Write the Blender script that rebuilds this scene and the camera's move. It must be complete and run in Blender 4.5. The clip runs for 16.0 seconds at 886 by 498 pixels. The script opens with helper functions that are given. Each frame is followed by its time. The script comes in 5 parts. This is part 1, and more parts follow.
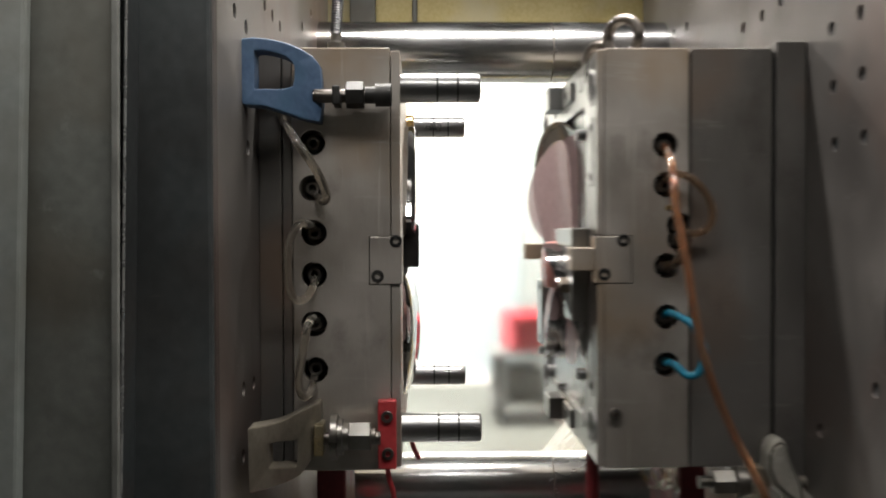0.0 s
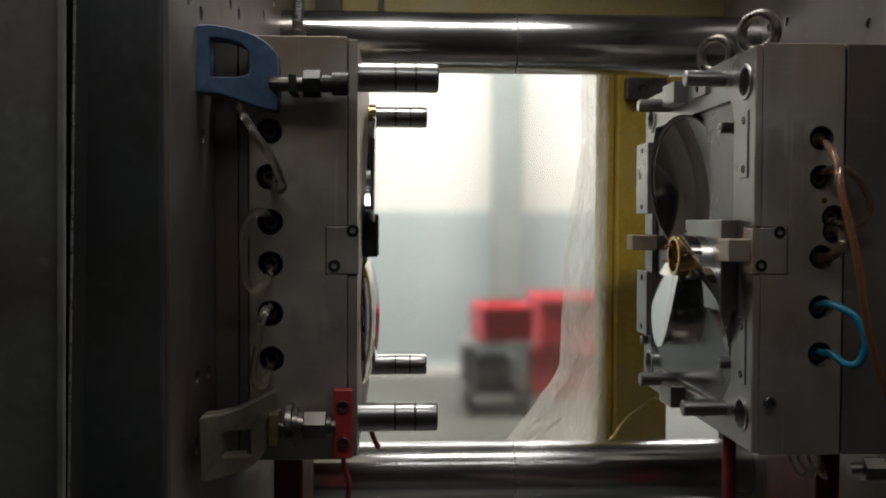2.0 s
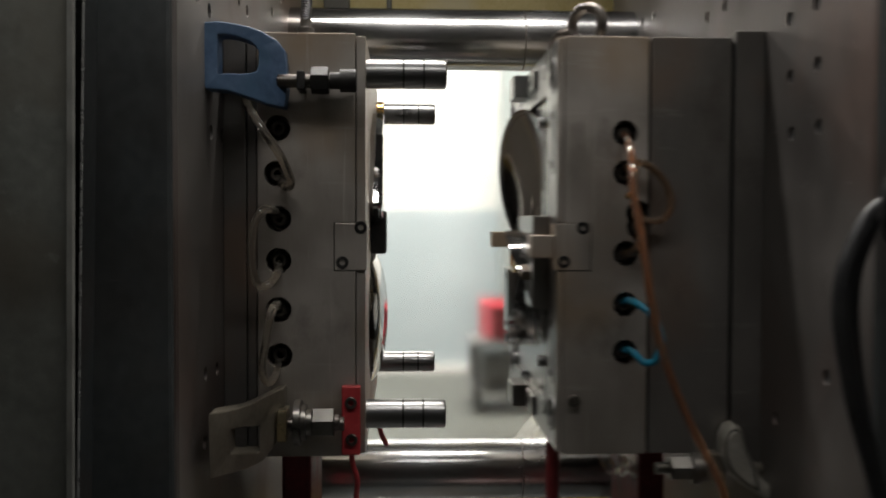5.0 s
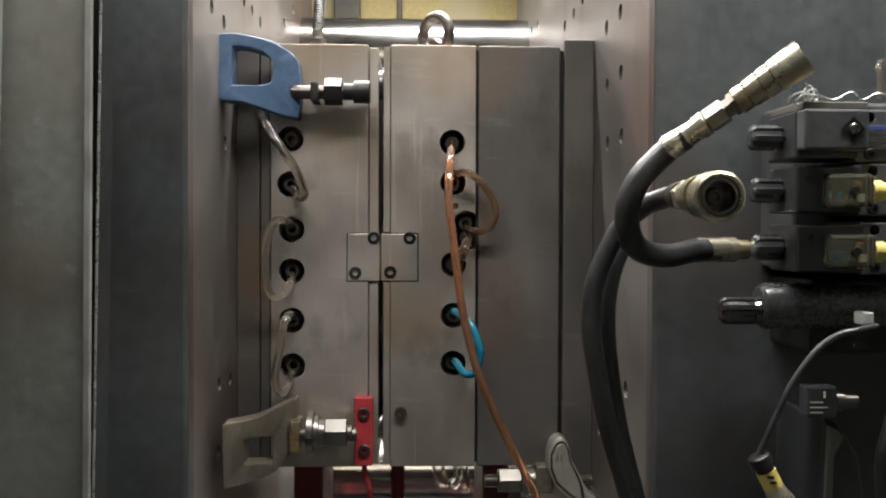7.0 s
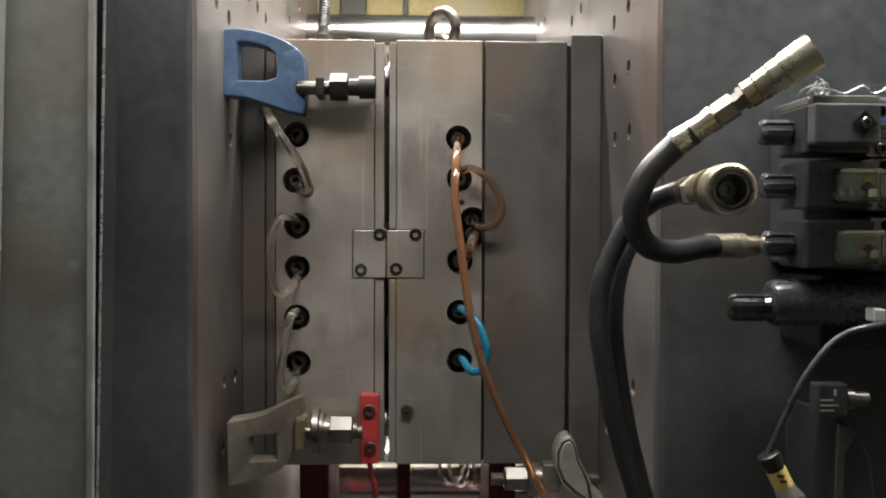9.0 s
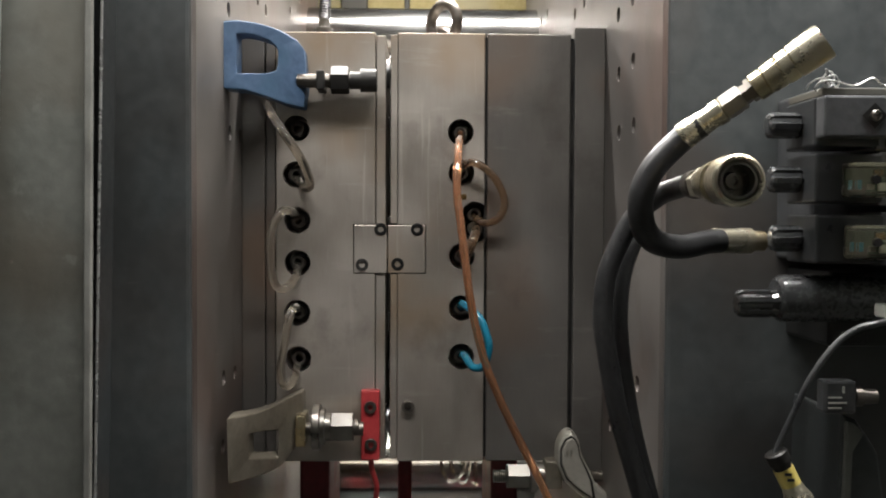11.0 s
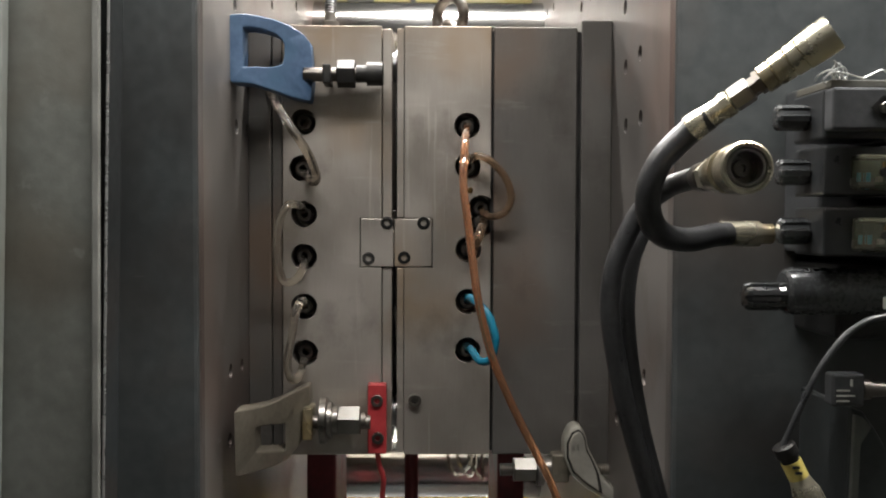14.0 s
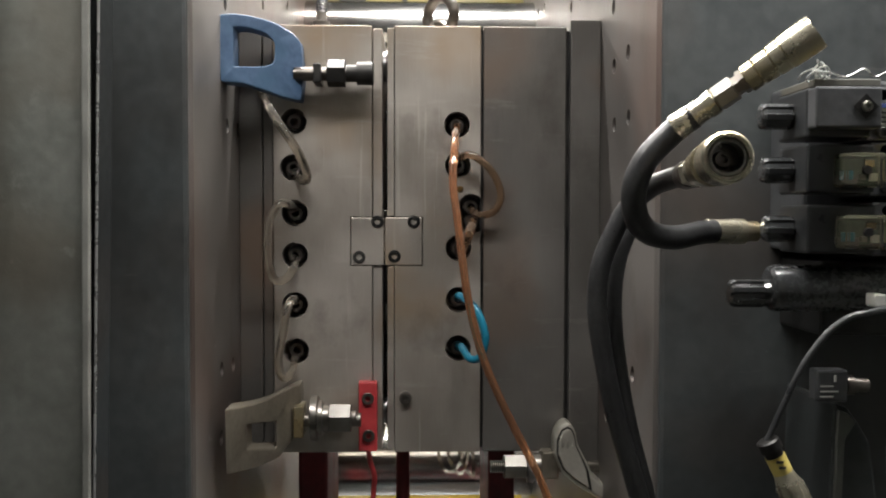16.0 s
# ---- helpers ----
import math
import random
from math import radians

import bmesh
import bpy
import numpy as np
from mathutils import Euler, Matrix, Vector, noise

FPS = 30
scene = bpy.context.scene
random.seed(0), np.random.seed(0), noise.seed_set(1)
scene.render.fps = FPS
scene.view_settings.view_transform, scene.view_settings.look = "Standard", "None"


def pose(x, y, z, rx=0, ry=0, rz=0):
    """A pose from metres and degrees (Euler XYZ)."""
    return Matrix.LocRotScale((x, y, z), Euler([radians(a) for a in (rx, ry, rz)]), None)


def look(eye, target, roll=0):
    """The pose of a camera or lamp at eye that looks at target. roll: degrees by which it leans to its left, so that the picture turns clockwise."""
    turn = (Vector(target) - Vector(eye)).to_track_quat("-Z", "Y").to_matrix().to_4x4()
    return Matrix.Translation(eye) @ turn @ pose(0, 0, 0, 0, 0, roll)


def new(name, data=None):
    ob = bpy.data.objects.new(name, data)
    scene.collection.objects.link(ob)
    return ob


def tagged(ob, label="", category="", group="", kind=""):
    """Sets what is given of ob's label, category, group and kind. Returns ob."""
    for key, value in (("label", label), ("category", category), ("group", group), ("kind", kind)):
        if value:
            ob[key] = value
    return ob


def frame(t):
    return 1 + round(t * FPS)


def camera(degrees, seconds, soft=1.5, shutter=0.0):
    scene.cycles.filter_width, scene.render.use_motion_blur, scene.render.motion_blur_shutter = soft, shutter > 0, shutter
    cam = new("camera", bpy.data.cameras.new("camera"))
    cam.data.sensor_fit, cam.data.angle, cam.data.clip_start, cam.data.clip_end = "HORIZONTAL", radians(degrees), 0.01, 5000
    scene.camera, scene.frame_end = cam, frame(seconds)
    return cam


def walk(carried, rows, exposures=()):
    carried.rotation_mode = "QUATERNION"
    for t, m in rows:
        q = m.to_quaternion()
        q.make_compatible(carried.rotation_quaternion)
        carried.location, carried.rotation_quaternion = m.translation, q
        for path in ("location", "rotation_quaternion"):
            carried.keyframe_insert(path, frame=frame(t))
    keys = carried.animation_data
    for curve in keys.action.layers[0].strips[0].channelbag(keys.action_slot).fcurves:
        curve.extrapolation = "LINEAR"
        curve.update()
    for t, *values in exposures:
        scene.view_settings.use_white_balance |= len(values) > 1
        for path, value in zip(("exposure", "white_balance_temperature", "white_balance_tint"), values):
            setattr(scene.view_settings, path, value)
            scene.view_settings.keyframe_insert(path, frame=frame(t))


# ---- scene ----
cam = camera(52.0, 16.0, soft=2.0, shutter=0.5)
PATH = [
    (0, (0.022, -1.09, 1.234), (0.067, 0.91, 1.196), -0.2),
    (0.5, (0.026, -1.095, 1.232), (0.081, 0.904, 1.198), -0.0),
    (1, (0.03, -1.092, 1.232), (0.103, 0.906, 1.185), 0.1),
    (1.5, (0.037, -1.089, 1.232), (0.123, 0.908, 1.174), 0.2),
    (2, (0.042, -1.092, 1.233), (0.145, 0.904, 1.175), 0.2),
    (2.5, (0.041, -1.094, 1.231), (0.146, 0.903, 1.177), 0.3),
    (3, (0.042, -1.092, 1.231), (0.147, 0.905, 1.175), 0.2),
    (5.5, (0.042, -1.091, 1.231), (0.124, 0.906, 1.169), 0.2),
    (6, (0.039, -1.088, 1.232), (0.119, 0.909, 1.17), 0.2),
    (6.5, (0.038, -1.086, 1.232), (0.114, 0.911, 1.181), 0.1),
    (7, (0.035, -1.092, 1.234), (0.105, 0.907, 1.19), 0.2),
    (7.5, (0.034, -1.095, 1.235), (0.101, 0.903, 1.197), 0.2),
    (8, (0.035, -1.092, 1.234), (0.106, 0.907, 1.195), 0.2),
    (8.5, (0.034, -1.09, 1.233), (0.098, 0.908, 1.19), 0.2),
    (9, (0.036, -1.085, 1.232), (0.091, 0.913, 1.184), 0.2),
    (11.5, (0.035, -1.074, 1.231), (0.087, 0.925, 1.173), 0.3),
    (12, (0.036, -1.076, 1.232), (0.076, 0.923, 1.176), 0.2),
    (12.5, (0.039, -1.072, 1.231), (0.078, 0.927, 1.178), 0.1),
    (13, (0.038, -1.075, 1.233), (0.079, 0.924, 1.184), 0.1),
    (13.5, (0.037, -1.072, 1.231), (0.08, 0.927, 1.167), 0.1),
    (14, (0.034, -1.074, 1.23), (0.075, 0.924, 1.16), 0.2),
    (14.5, (0.036, -1.076, 1.23), (0.075, 0.923, 1.158), 0.0),
    (15, (0.038, -1.079, 1.23), (0.084, 0.92, 1.164), 0.0),
    (15.5, (0.035, -1.079, 1.228), (0.091, 0.919, 1.161), 0.3),
    (16, (0.039, -1.08, 1.229), (0.092, 0.918, 1.158), 0.1),
]
EXPOSURES = [(0.0, -0.4), (0.2, -0.9), (0.5, -1.6), (1.0, -1.9), (1.5, -1.92), (3.2, -1.92), (4.6, -1.85), (5.3, -1.0), (5.6, -0.3), (6.0, 0.38), (6.5, 0.42), (16.0, 0.42)]
walk(cam, [(t, look(eye, target, roll)) for t, eye, target, roll in PATH], EXPOSURES)

# ---- world and lights ----
world = bpy.data.worlds.new("hall_air")
scene.world = world
world.use_nodes = True
world.node_tree.nodes["Background"].inputs[0].default_value = (0.8, 0.9, 1.0, 1)
world.node_tree.nodes["Background"].inputs[1].default_value = 0.05


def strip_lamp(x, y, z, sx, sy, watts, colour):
    data = bpy.data.lights.new("unseen_strip", "AREA")
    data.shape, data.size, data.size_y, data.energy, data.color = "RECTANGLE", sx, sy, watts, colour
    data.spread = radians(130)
    ob = new("unseen_strip", data)
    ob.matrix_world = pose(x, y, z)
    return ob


# Hall ceiling strip that lights the far wall.
strip_lamp(0.3, 4.9, 4.6, 5.0, 0.5, 1750, (1.0, 0.97, 0.92))
# Added lamp out of view over the mould, hung low for steeper falloff.
strip_lamp(-0.05, 0.25, 2.25, 1.0, 0.06, 33, (1.0, 0.97, 0.93))
# Invented lamp out of view above the gate, brightens mould fronts and valves.
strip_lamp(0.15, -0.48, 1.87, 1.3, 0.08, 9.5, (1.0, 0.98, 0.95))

# ---- materials ----


def mat(name, c1, c2, rough=0.5, metal=0.0, scale=8.0, fine=120.0, bump=0.15, rvar=0.12, stretch=(1, 1, 1), trans=0.0, tint=None, coat=0.0, wear=None):
    m = bpy.data.materials.new(name)
    m.use_nodes = True
    n, l = m.node_tree.nodes, m.node_tree.links
    bsdf = n["Principled BSDF"]
    co = n.new("ShaderNodeTexCoord")
    mp = n.new("ShaderNodeMapping")
    mp.inputs["Scale"].default_value = stretch
    l.new(co.outputs["Object"], mp.inputs["Vector"])
    big, small = n.new("ShaderNodeTexNoise"), n.new("ShaderNodeTexNoise")
    big.inputs["Scale"].default_value, big.inputs["Detail"].default_value = scale, 5
    small.inputs["Scale"].default_value, small.inputs["Detail"].default_value = fine, 4
    l.new(co.outputs["Object"], big.inputs["Vector"])
    l.new(mp.outputs["Vector"], small.inputs["Vector"])
    add = n.new("ShaderNodeMath")
    add.operation = "MULTIPLY_ADD"
    add.inputs[1].default_value = 0.45 if fine < 400 else 0.14
    l.new(small.outputs["Fac"], add.inputs[0])
    sc = n.new("ShaderNodeMath")
    sc.operation = "MULTIPLY"
    sc.inputs[1].default_value = 0.55 if fine < 400 else 0.86
    l.new(big.outputs["Fac"], sc.inputs[0])
    l.new(sc.outputs[0], add.inputs[2])
    ramp = n.new("ShaderNodeValToRGB")
    ramp.color_ramp.elements[0].position, ramp.color_ramp.elements[1].position = 0.36, 0.64
    ramp.color_ramp.elements[0].color, ramp.color_ramp.elements[1].color = (*c1, 1), (*c2, 1)
    l.new(add.outputs[0], ramp.inputs["Fac"])
    last = ramp.outputs["Color"]
    if tint:
        spot = n.new("ShaderNodeTexNoise")
        spot.inputs["Scale"].default_value, spot.inputs["Detail"].default_value = scale * 0.7, 3
        off = n.new("ShaderNodeVectorMath")
        off.inputs[1].default_value = (3.1, 7.7, 1.3)
        l.new(co.outputs["Object"], off.inputs[0])
        l.new(off.outputs[0], spot.inputs["Vector"])
        r2 = n.new("ShaderNodeMapRange")
        r2.inputs["From Min"].default_value, r2.inputs["From Max"].default_value = 0.5, 0.68
        l.new(spot.outputs["Fac"], r2.inputs["Value"])
        mix = n.new("ShaderNodeMix")
        mix.data_type = "RGBA"
        l.new(r2.outputs["Result"], mix.inputs["Factor"])
        l.new(last, mix.inputs["A"])
        mix.inputs["B"].default_value = (*tint, 1)
        last = mix.outputs["Result"]
    for colour, freq, squash, low, high, much in wear or ():
        wm, wn, wr, wx = n.new("ShaderNodeMapping"), n.new("ShaderNodeTexNoise"), n.new("ShaderNodeMapRange"), n.new("ShaderNodeMix")
        wm.inputs["Scale"].default_value, wm.inputs["Location"].default_value = squash, (freq, 2.7, low)
        wn.inputs["Scale"].default_value, wn.inputs["Detail"].default_value, wn.inputs["Roughness"].default_value = freq, 6, 0.62
        wr.inputs["From Min"].default_value, wr.inputs["From Max"].default_value, wr.inputs["To Max"].default_value = low, high, much
        wx.data_type = "RGBA"
        wx.inputs["B"].default_value = (*colour, 1)
        l.new(co.outputs["Object"], wm.inputs["Vector"])
        l.new(wm.outputs["Vector"], wn.inputs["Vector"])
        l.new(wn.outputs["Fac"], wr.inputs["Value"])
        l.new(wr.outputs["Result"], wx.inputs["Factor"])
        l.new(last, wx.inputs["A"])
        last = wx.outputs["Result"]
    l.new(last, bsdf.inputs["Base Color"])
    rr = n.new("ShaderNodeMapRange")
    rr.inputs["From Min"].default_value, rr.inputs["From Max"].default_value = 0.3, 0.7
    rr.inputs["To Min"].default_value, rr.inputs["To Max"].default_value = max(0.02, rough - rvar), min(1, rough + rvar)
    l.new(add.outputs[0], rr.inputs["Value"])
    l.new(rr.outputs["Result"], bsdf.inputs["Roughness"])
    if bump:
        b = n.new("ShaderNodeBump")
        b.inputs["Strength"].default_value, b.inputs["Distance"].default_value = bump, 0.001
        l.new(small.outputs["Fac"], b.inputs["Height"])
        l.new(b.outputs["Normal"], bsdf.inputs["Normal"])
    bsdf.inputs["Metallic"].default_value = metal
    bsdf.inputs["Transmission Weight"].default_value = trans
    bsdf.inputs["Coat Weight"].default_value = coat
    return m


# wear rows: colour, scale, squash, from, to, share
STEEL = mat("ground_mould_steel", (0.35, 0.316, 0.276), (0.47, 0.432, 0.388), 0.45, 0.75, 9, 420, 0.04, 0.12, (1, 1, 0.1), tint=(0.37, 0.285, 0.205), wear=(((0.60, 0.57, 0.53), 9, (1, 1, 7), 0.60, 0.74, 0.35), ((0.13, 0.11, 0.095), 11, (1, 1, 0.8), 0.57, 0.75, 0.6), ((0.62, 0.58, 0.53), 16, (9, 1, 0.35), 0.63, 0.72, 0.4)))
STEEL_B = mat("spacer_steel", (0.140, 0.132, 0.121), (0.195, 0.184, 0.170), 0.48, 0.7, 7, 420, 0.04, 0.1, (1, 1, 0.1), tint=(0.175, 0.13, 0.10), wear=(((0.30, 0.285, 0.265), 10, (1, 1, 6), 0.62, 0.74, 0.4), ((0.06, 0.052, 0.046), 9, (1, 1, 0.7), 0.56, 0.74, 0.55)))
FACE = mat("parting_face_steel", (0.235, 0.235, 0.228), (0.30, 0.30, 0.29), 0.33, 0.85, 9, 500, 0.0, 0.08, tint=(0.19, 0.17, 0.15))
# Polished steel, base darkened to paint the pocket's dark reflection.
DARK_REFLECTION = mat("polished_steel_dark_reflection", (0.055, 0.055, 0.055), (0.085, 0.085, 0.083), 0.25, 1.0, 9, 500, 0.0, 0.06)
MIRROR = mat("polished_core_steel", (0.52, 0.51, 0.5), (0.6, 0.59, 0.58), 0.07, 1.0, 9, 300, 0.0, 0.03)
PIN = mat("hardened_pin_steel", (0.27, 0.265, 0.26), (0.33, 0.325, 0.32), 0.3, 1.0, 12, 900, 0.0, 0.05)
BAR = mat("chromed_tie_bar", (0.34, 0.35, 0.36), (0.46, 0.46, 0.46), 0.2, 1.0, 5, 40, 0.08, 0.1, (0.15, 1, 1), tint=(0.36, 0.35, 0.33))
PLATEN = mat("machined_platen_iron", (0.165, 0.152, 0.143), (0.25, 0.232, 0.218), 0.45, 0.85, 5, 420, 0.04, 0.12, tint=(0.2, 0.15, 0.13), wear=(((0.10, 0.085, 0.075), 8, (1, 1, 0.7), 0.55, 0.73, 0.55), ((0.42, 0.41, 0.40), 20, (1, 1, 3), 0.66, 0.74, 0.35)))
PAINT = mat("dark_blue_grey_paint", (0.038, 0.043, 0.044), (0.058, 0.063, 0.063), 0.42, 0.0, 6, 90, 0.2, 0.12, tint=(0.055, 0.046, 0.040), wear=(((0.022, 0.020, 0.018), 5, (1, 1, 0.6), 0.52, 0.72, 0.75), ((0.10, 0.098, 0.09), 14, (1, 1, 9), 0.66, 0.74, 0.5)))
PANEL = mat("grey_gate_paint", (0.098, 0.102, 0.090), (0.142, 0.146, 0.130), 0.5, 0.0, 10, 90, 0.25, 0.1, tint=(0.105, 0.097, 0.078), wear=(((0.055, 0.05, 0.04), 8, (1, 1, 0.7), 0.56, 0.72, 0.55), ((0.17, 0.17, 0.155), 30, (1, 1, 1), 0.66, 0.72, 0.5)))
PALE_PANEL = mat("pale_gate_paint", (0.20, 0.215, 0.20), (0.26, 0.275, 0.255), 0.5, 0.0, 10, 90, 0.2, 0.1, tint=(0.19, 0.185, 0.16), wear=(((0.11, 0.10, 0.085), 9, (1, 1, 0.7), 0.58, 0.72, 0.5),))
LIP = mat("worn_panel_edge", (0.17, 0.17, 0.155), (0.24, 0.24, 0.22), 0.45, 0.3, 30, 420, 0.04)
# Pale steel for the painted edge highlight and for the tie wires.
GLINT_AND_WIRE = mat("bright_glint_and_wire_steel", (0.50, 0.50, 0.49), (0.66, 0.66, 0.64), 0.28, 0.7, 40, 420, 0.02)
BARREL = mat("glossy_black_enamel", (0.040, 0.042, 0.044), (0.065, 0.067, 0.069), 0.27, 0.0, 14, 300, 0.06, 0.1, coat=0.5)
DARK = mat("black_oxide_steel", (0.018, 0.018, 0.018), (0.045, 0.043, 0.04), 0.4, 0.6, 30, 700, 0.04)
BOLT = mat("oily_bolt_steel", (0.10, 0.09, 0.08), (0.2, 0.18, 0.16), 0.35, 0.9, 40, 700, 0.04)
CAST = mat("cast_clamp_steel", (0.22, 0.195, 0.155), (0.31, 0.28, 0.225), 0.42, 0.75, 25, 160, 0.3, 0.12)
NUT = mat("zinc_nut_steel", (0.22, 0.205, 0.185), (0.30, 0.285, 0.26), 0.36, 1.0, 40, 700, 0.04)
BLUE = mat("blue_clamp_paint", (0.05, 0.095, 0.175), (0.09, 0.15, 0.25), 0.45, 0.1, 30, 160, 0.25, tint=(0.06, 0.12, 0.2))
# RED darkened to paint in the shade under the mould halves.
SHADED_RED = mat("shaded_red_paint", (0.12, 0.010, 0.013), (0.19, 0.018, 0.022), 0.5, 0.0, 25, 160, 0.2, tint=(0.08, 0.012, 0.012))
RED = mat("red_paint", (0.30, 0.022, 0.028), (0.42, 0.045, 0.045), 0.45, 0.0, 25, 160, 0.2)
YELLOW = mat("yellow_guard_paint", (0.40, 0.27, 0.03), (0.52, 0.38, 0.06), 0.45, 0.0, 6, 90, 0.15, tint=(0.42, 0.33, 0.13))
# YELLOW made paler: strong light on the beam put into its colour.
LIT_YELLOW = mat("lit_yellow_paint", (0.46, 0.36, 0.12), (0.58, 0.48, 0.22), 0.5, 0.0, 9, 120, 0.15, tint=(0.52, 0.45, 0.26))
RUBBER = mat("black_hose_rubber", (0.014, 0.014, 0.015), (0.028, 0.028, 0.028), 0.36, 0.0, 25, 260, 0.15)
PALE_CAST = mat("pale_zinc_casting", (0.40, 0.38, 0.33), (0.5, 0.48, 0.42), 0.42, 0.6, 25, 160, 0.2, 0.1)
PLASTIC = mat("black_coil_plastic", (0.020, 0.021, 0.022), (0.036, 0.038, 0.039), 0.36, 0.0, 30, 700, 0.06)
KNOB = mat("glossy_black_knob_plastic", (0.022, 0.023, 0.024), (0.034, 0.036, 0.037), 0.2, 0.0, 30, 700, 0.03, coat=0.6)
VALVE = mat("dark_valve_paint", (0.05, 0.052, 0.055), (0.085, 0.087, 0.09), 0.45, 0.1, 20, 160, 0.2)
COUPLER = mat("nickel_coupler", (0.48, 0.44, 0.335), (0.61, 0.565, 0.445), 0.27, 0.85, 18, 700, 0.04, tint=(0.42, 0.33, 0.18))
BRASS = mat("brass", (0.55, 0.34, 0.12), (0.72, 0.47, 0.2), 0.18, 1.0, 30, 700, 0.02)
CLEAR = mat("clear_tube", (0.60, 0.53, 0.44), (0.70, 0.64, 0.55), 0.08, 0.0, 6, 40, 0.0, 0.03, trans=0.93, coat=0.6)
AMBER = mat("amber_tube", (0.56, 0.25, 0.12), (0.64, 0.32, 0.17), 0.07, 0.0, 6, 40, 0.0, 0.03, trans=0.85, coat=1.0)
# AMBER dimmed for the short loops: shade put into the colour.
SHADED_AMBER = mat("shaded_amber_tube", (0.36, 0.22, 0.13), (0.44, 0.29, 0.18), 0.12, 0.0, 6, 40, 0.0, 0.04, trans=0.88, coat=0.6)
TEAL = mat("teal_tube", (0.006, 0.13, 0.22), (0.012, 0.18, 0.28), 0.25, 0.0, 6, 40, 0.0)
GLOW_CLEAR = mat("clear_plug_plastic", (0.66, 0.63, 0.42), (0.80, 0.77, 0.56), 0.05, 0.0, 40, 200, 0.0, 0.03, trans=0.93, coat=1.0)
WHITE_WALL = mat("white_wall_paint", (0.74, 0.74, 0.72), (0.82, 0.82, 0.8), 0.7, 0.0, 1.5, 40, 0.1, 0.08)
DADO = mat("pale_blue_wall_paint", (0.40, 0.47, 0.50), (0.47, 0.54, 0.57), 0.6, 0.0, 1.5, 40, 0.1, 0.08)
PILLAR = mat("grey_green_column_paint", (0.25, 0.29, 0.29), (0.33, 0.37, 0.36), 0.6, 0.0, 3, 40, 0.1)
CONCRETE = mat("hall_floor_concrete", (0.055, 0.058, 0.052), (0.085, 0.088, 0.078), 0.5, 0.0, 1.2, 30, 0.3, tint=(0.05, 0.05, 0.045))
DIM_WALL = mat("low_bounce_grey", (0.19, 0.19, 0.19), (0.25, 0.25, 0.245), 0.6, 0.0, 1.2, 30, 0.1)
CEIL = mat("low_bounce_ceiling_grey", (0.10, 0.10, 0.10), (0.15, 0.15, 0.15), 0.7, 0.0, 1, 20, 0.1)
CRATE = mat("red_crate_plastic", (0.55, 0.02, 0.045), (0.68, 0.05, 0.08), 0.4, 0.0, 5, 60, 0.1)
CART = mat("grey_cart_steel", (0.12, 0.12, 0.12), (0.2, 0.2, 0.2), 0.5, 0.4, 10, 60, 0.1)
LABEL = mat("pale_label", (0.5, 0.5, 0.46), (0.62, 0.62, 0.58), 0.4, 0.0, 60, 300, 0.02)
LABEL_BLUE = mat("blue_label_print", (0.03, 0.05, 0.22), (0.05, 0.08, 0.3), 0.4, 0.0, 60, 300, 0.02)
LABEL_YELLOW = mat("yellow_sleeve", (0.62, 0.5, 0.12), (0.75, 0.62, 0.2), 0.4, 0.0, 60, 300, 0.02)
CARD = mat("dark_green_card", (0.03, 0.06, 0.045), (0.06, 0.10, 0.07), 0.4, 0.0, 60, 300, 0.0)
INK = mat("black_print", (0.02, 0.02, 0.02), (0.03, 0.03, 0.03), 0.5, 0.0, 60, 300, 0.0)


def sheer(name, colour, clear, rough, kind="ShaderNodeBsdfTranslucent"):
    m = bpy.data.materials.new(name)
    m.use_nodes = True
    n, l = m.node_tree.nodes, m.node_tree.links
    bsdf, out = n["Principled BSDF"], n["Material Output"]
    bsdf.inputs["Base Color"].default_value = (*colour, 1)
    bsdf.inputs["Roughness"].default_value = rough
    tr, tl = n.new("ShaderNodeBsdfTransparent"), n.new(kind)
    tl.inputs["Color"].default_value = (*colour, 1)
    a, b = n.new("ShaderNodeMixShader"), n.new("ShaderNodeMixShader")
    a.inputs[0].default_value, b.inputs[0].default_value = 0.45, clear
    noise_tex = n.new("ShaderNodeTexNoise")
    noise_tex.inputs["Scale"].default_value = 14
    rng = n.new("ShaderNodeMapRange")
    rng.inputs["To Min"].default_value, rng.inputs["To Max"].default_value = clear - 0.12, min(1, clear + 0.12)
    l.new(noise_tex.outputs["Fac"], rng.inputs["Value"])
    l.new(rng.outputs["Result"], b.inputs[0])
    l.new(bsdf.outputs[0], a.inputs[1])
    l.new(tl.outputs[0], a.inputs[2])
    l.new(a.outputs[0], b.inputs[1])
    l.new(tr.outputs[0], b.inputs[2])
    l.new(b.outputs[0], out.inputs["Surface"])
    return m


FAN = sheer("pink_grey_translucent_plastic", (0.62, 0.47, 0.47), 0.38, 0.2)
HUB = sheer("pink_translucent_plastic", (0.72, 0.42, 0.38), 0.18, 0.2)
FILM = sheer("creased_plastic_film", (0.75, 0.74, 0.68), 0.52, 0.1)


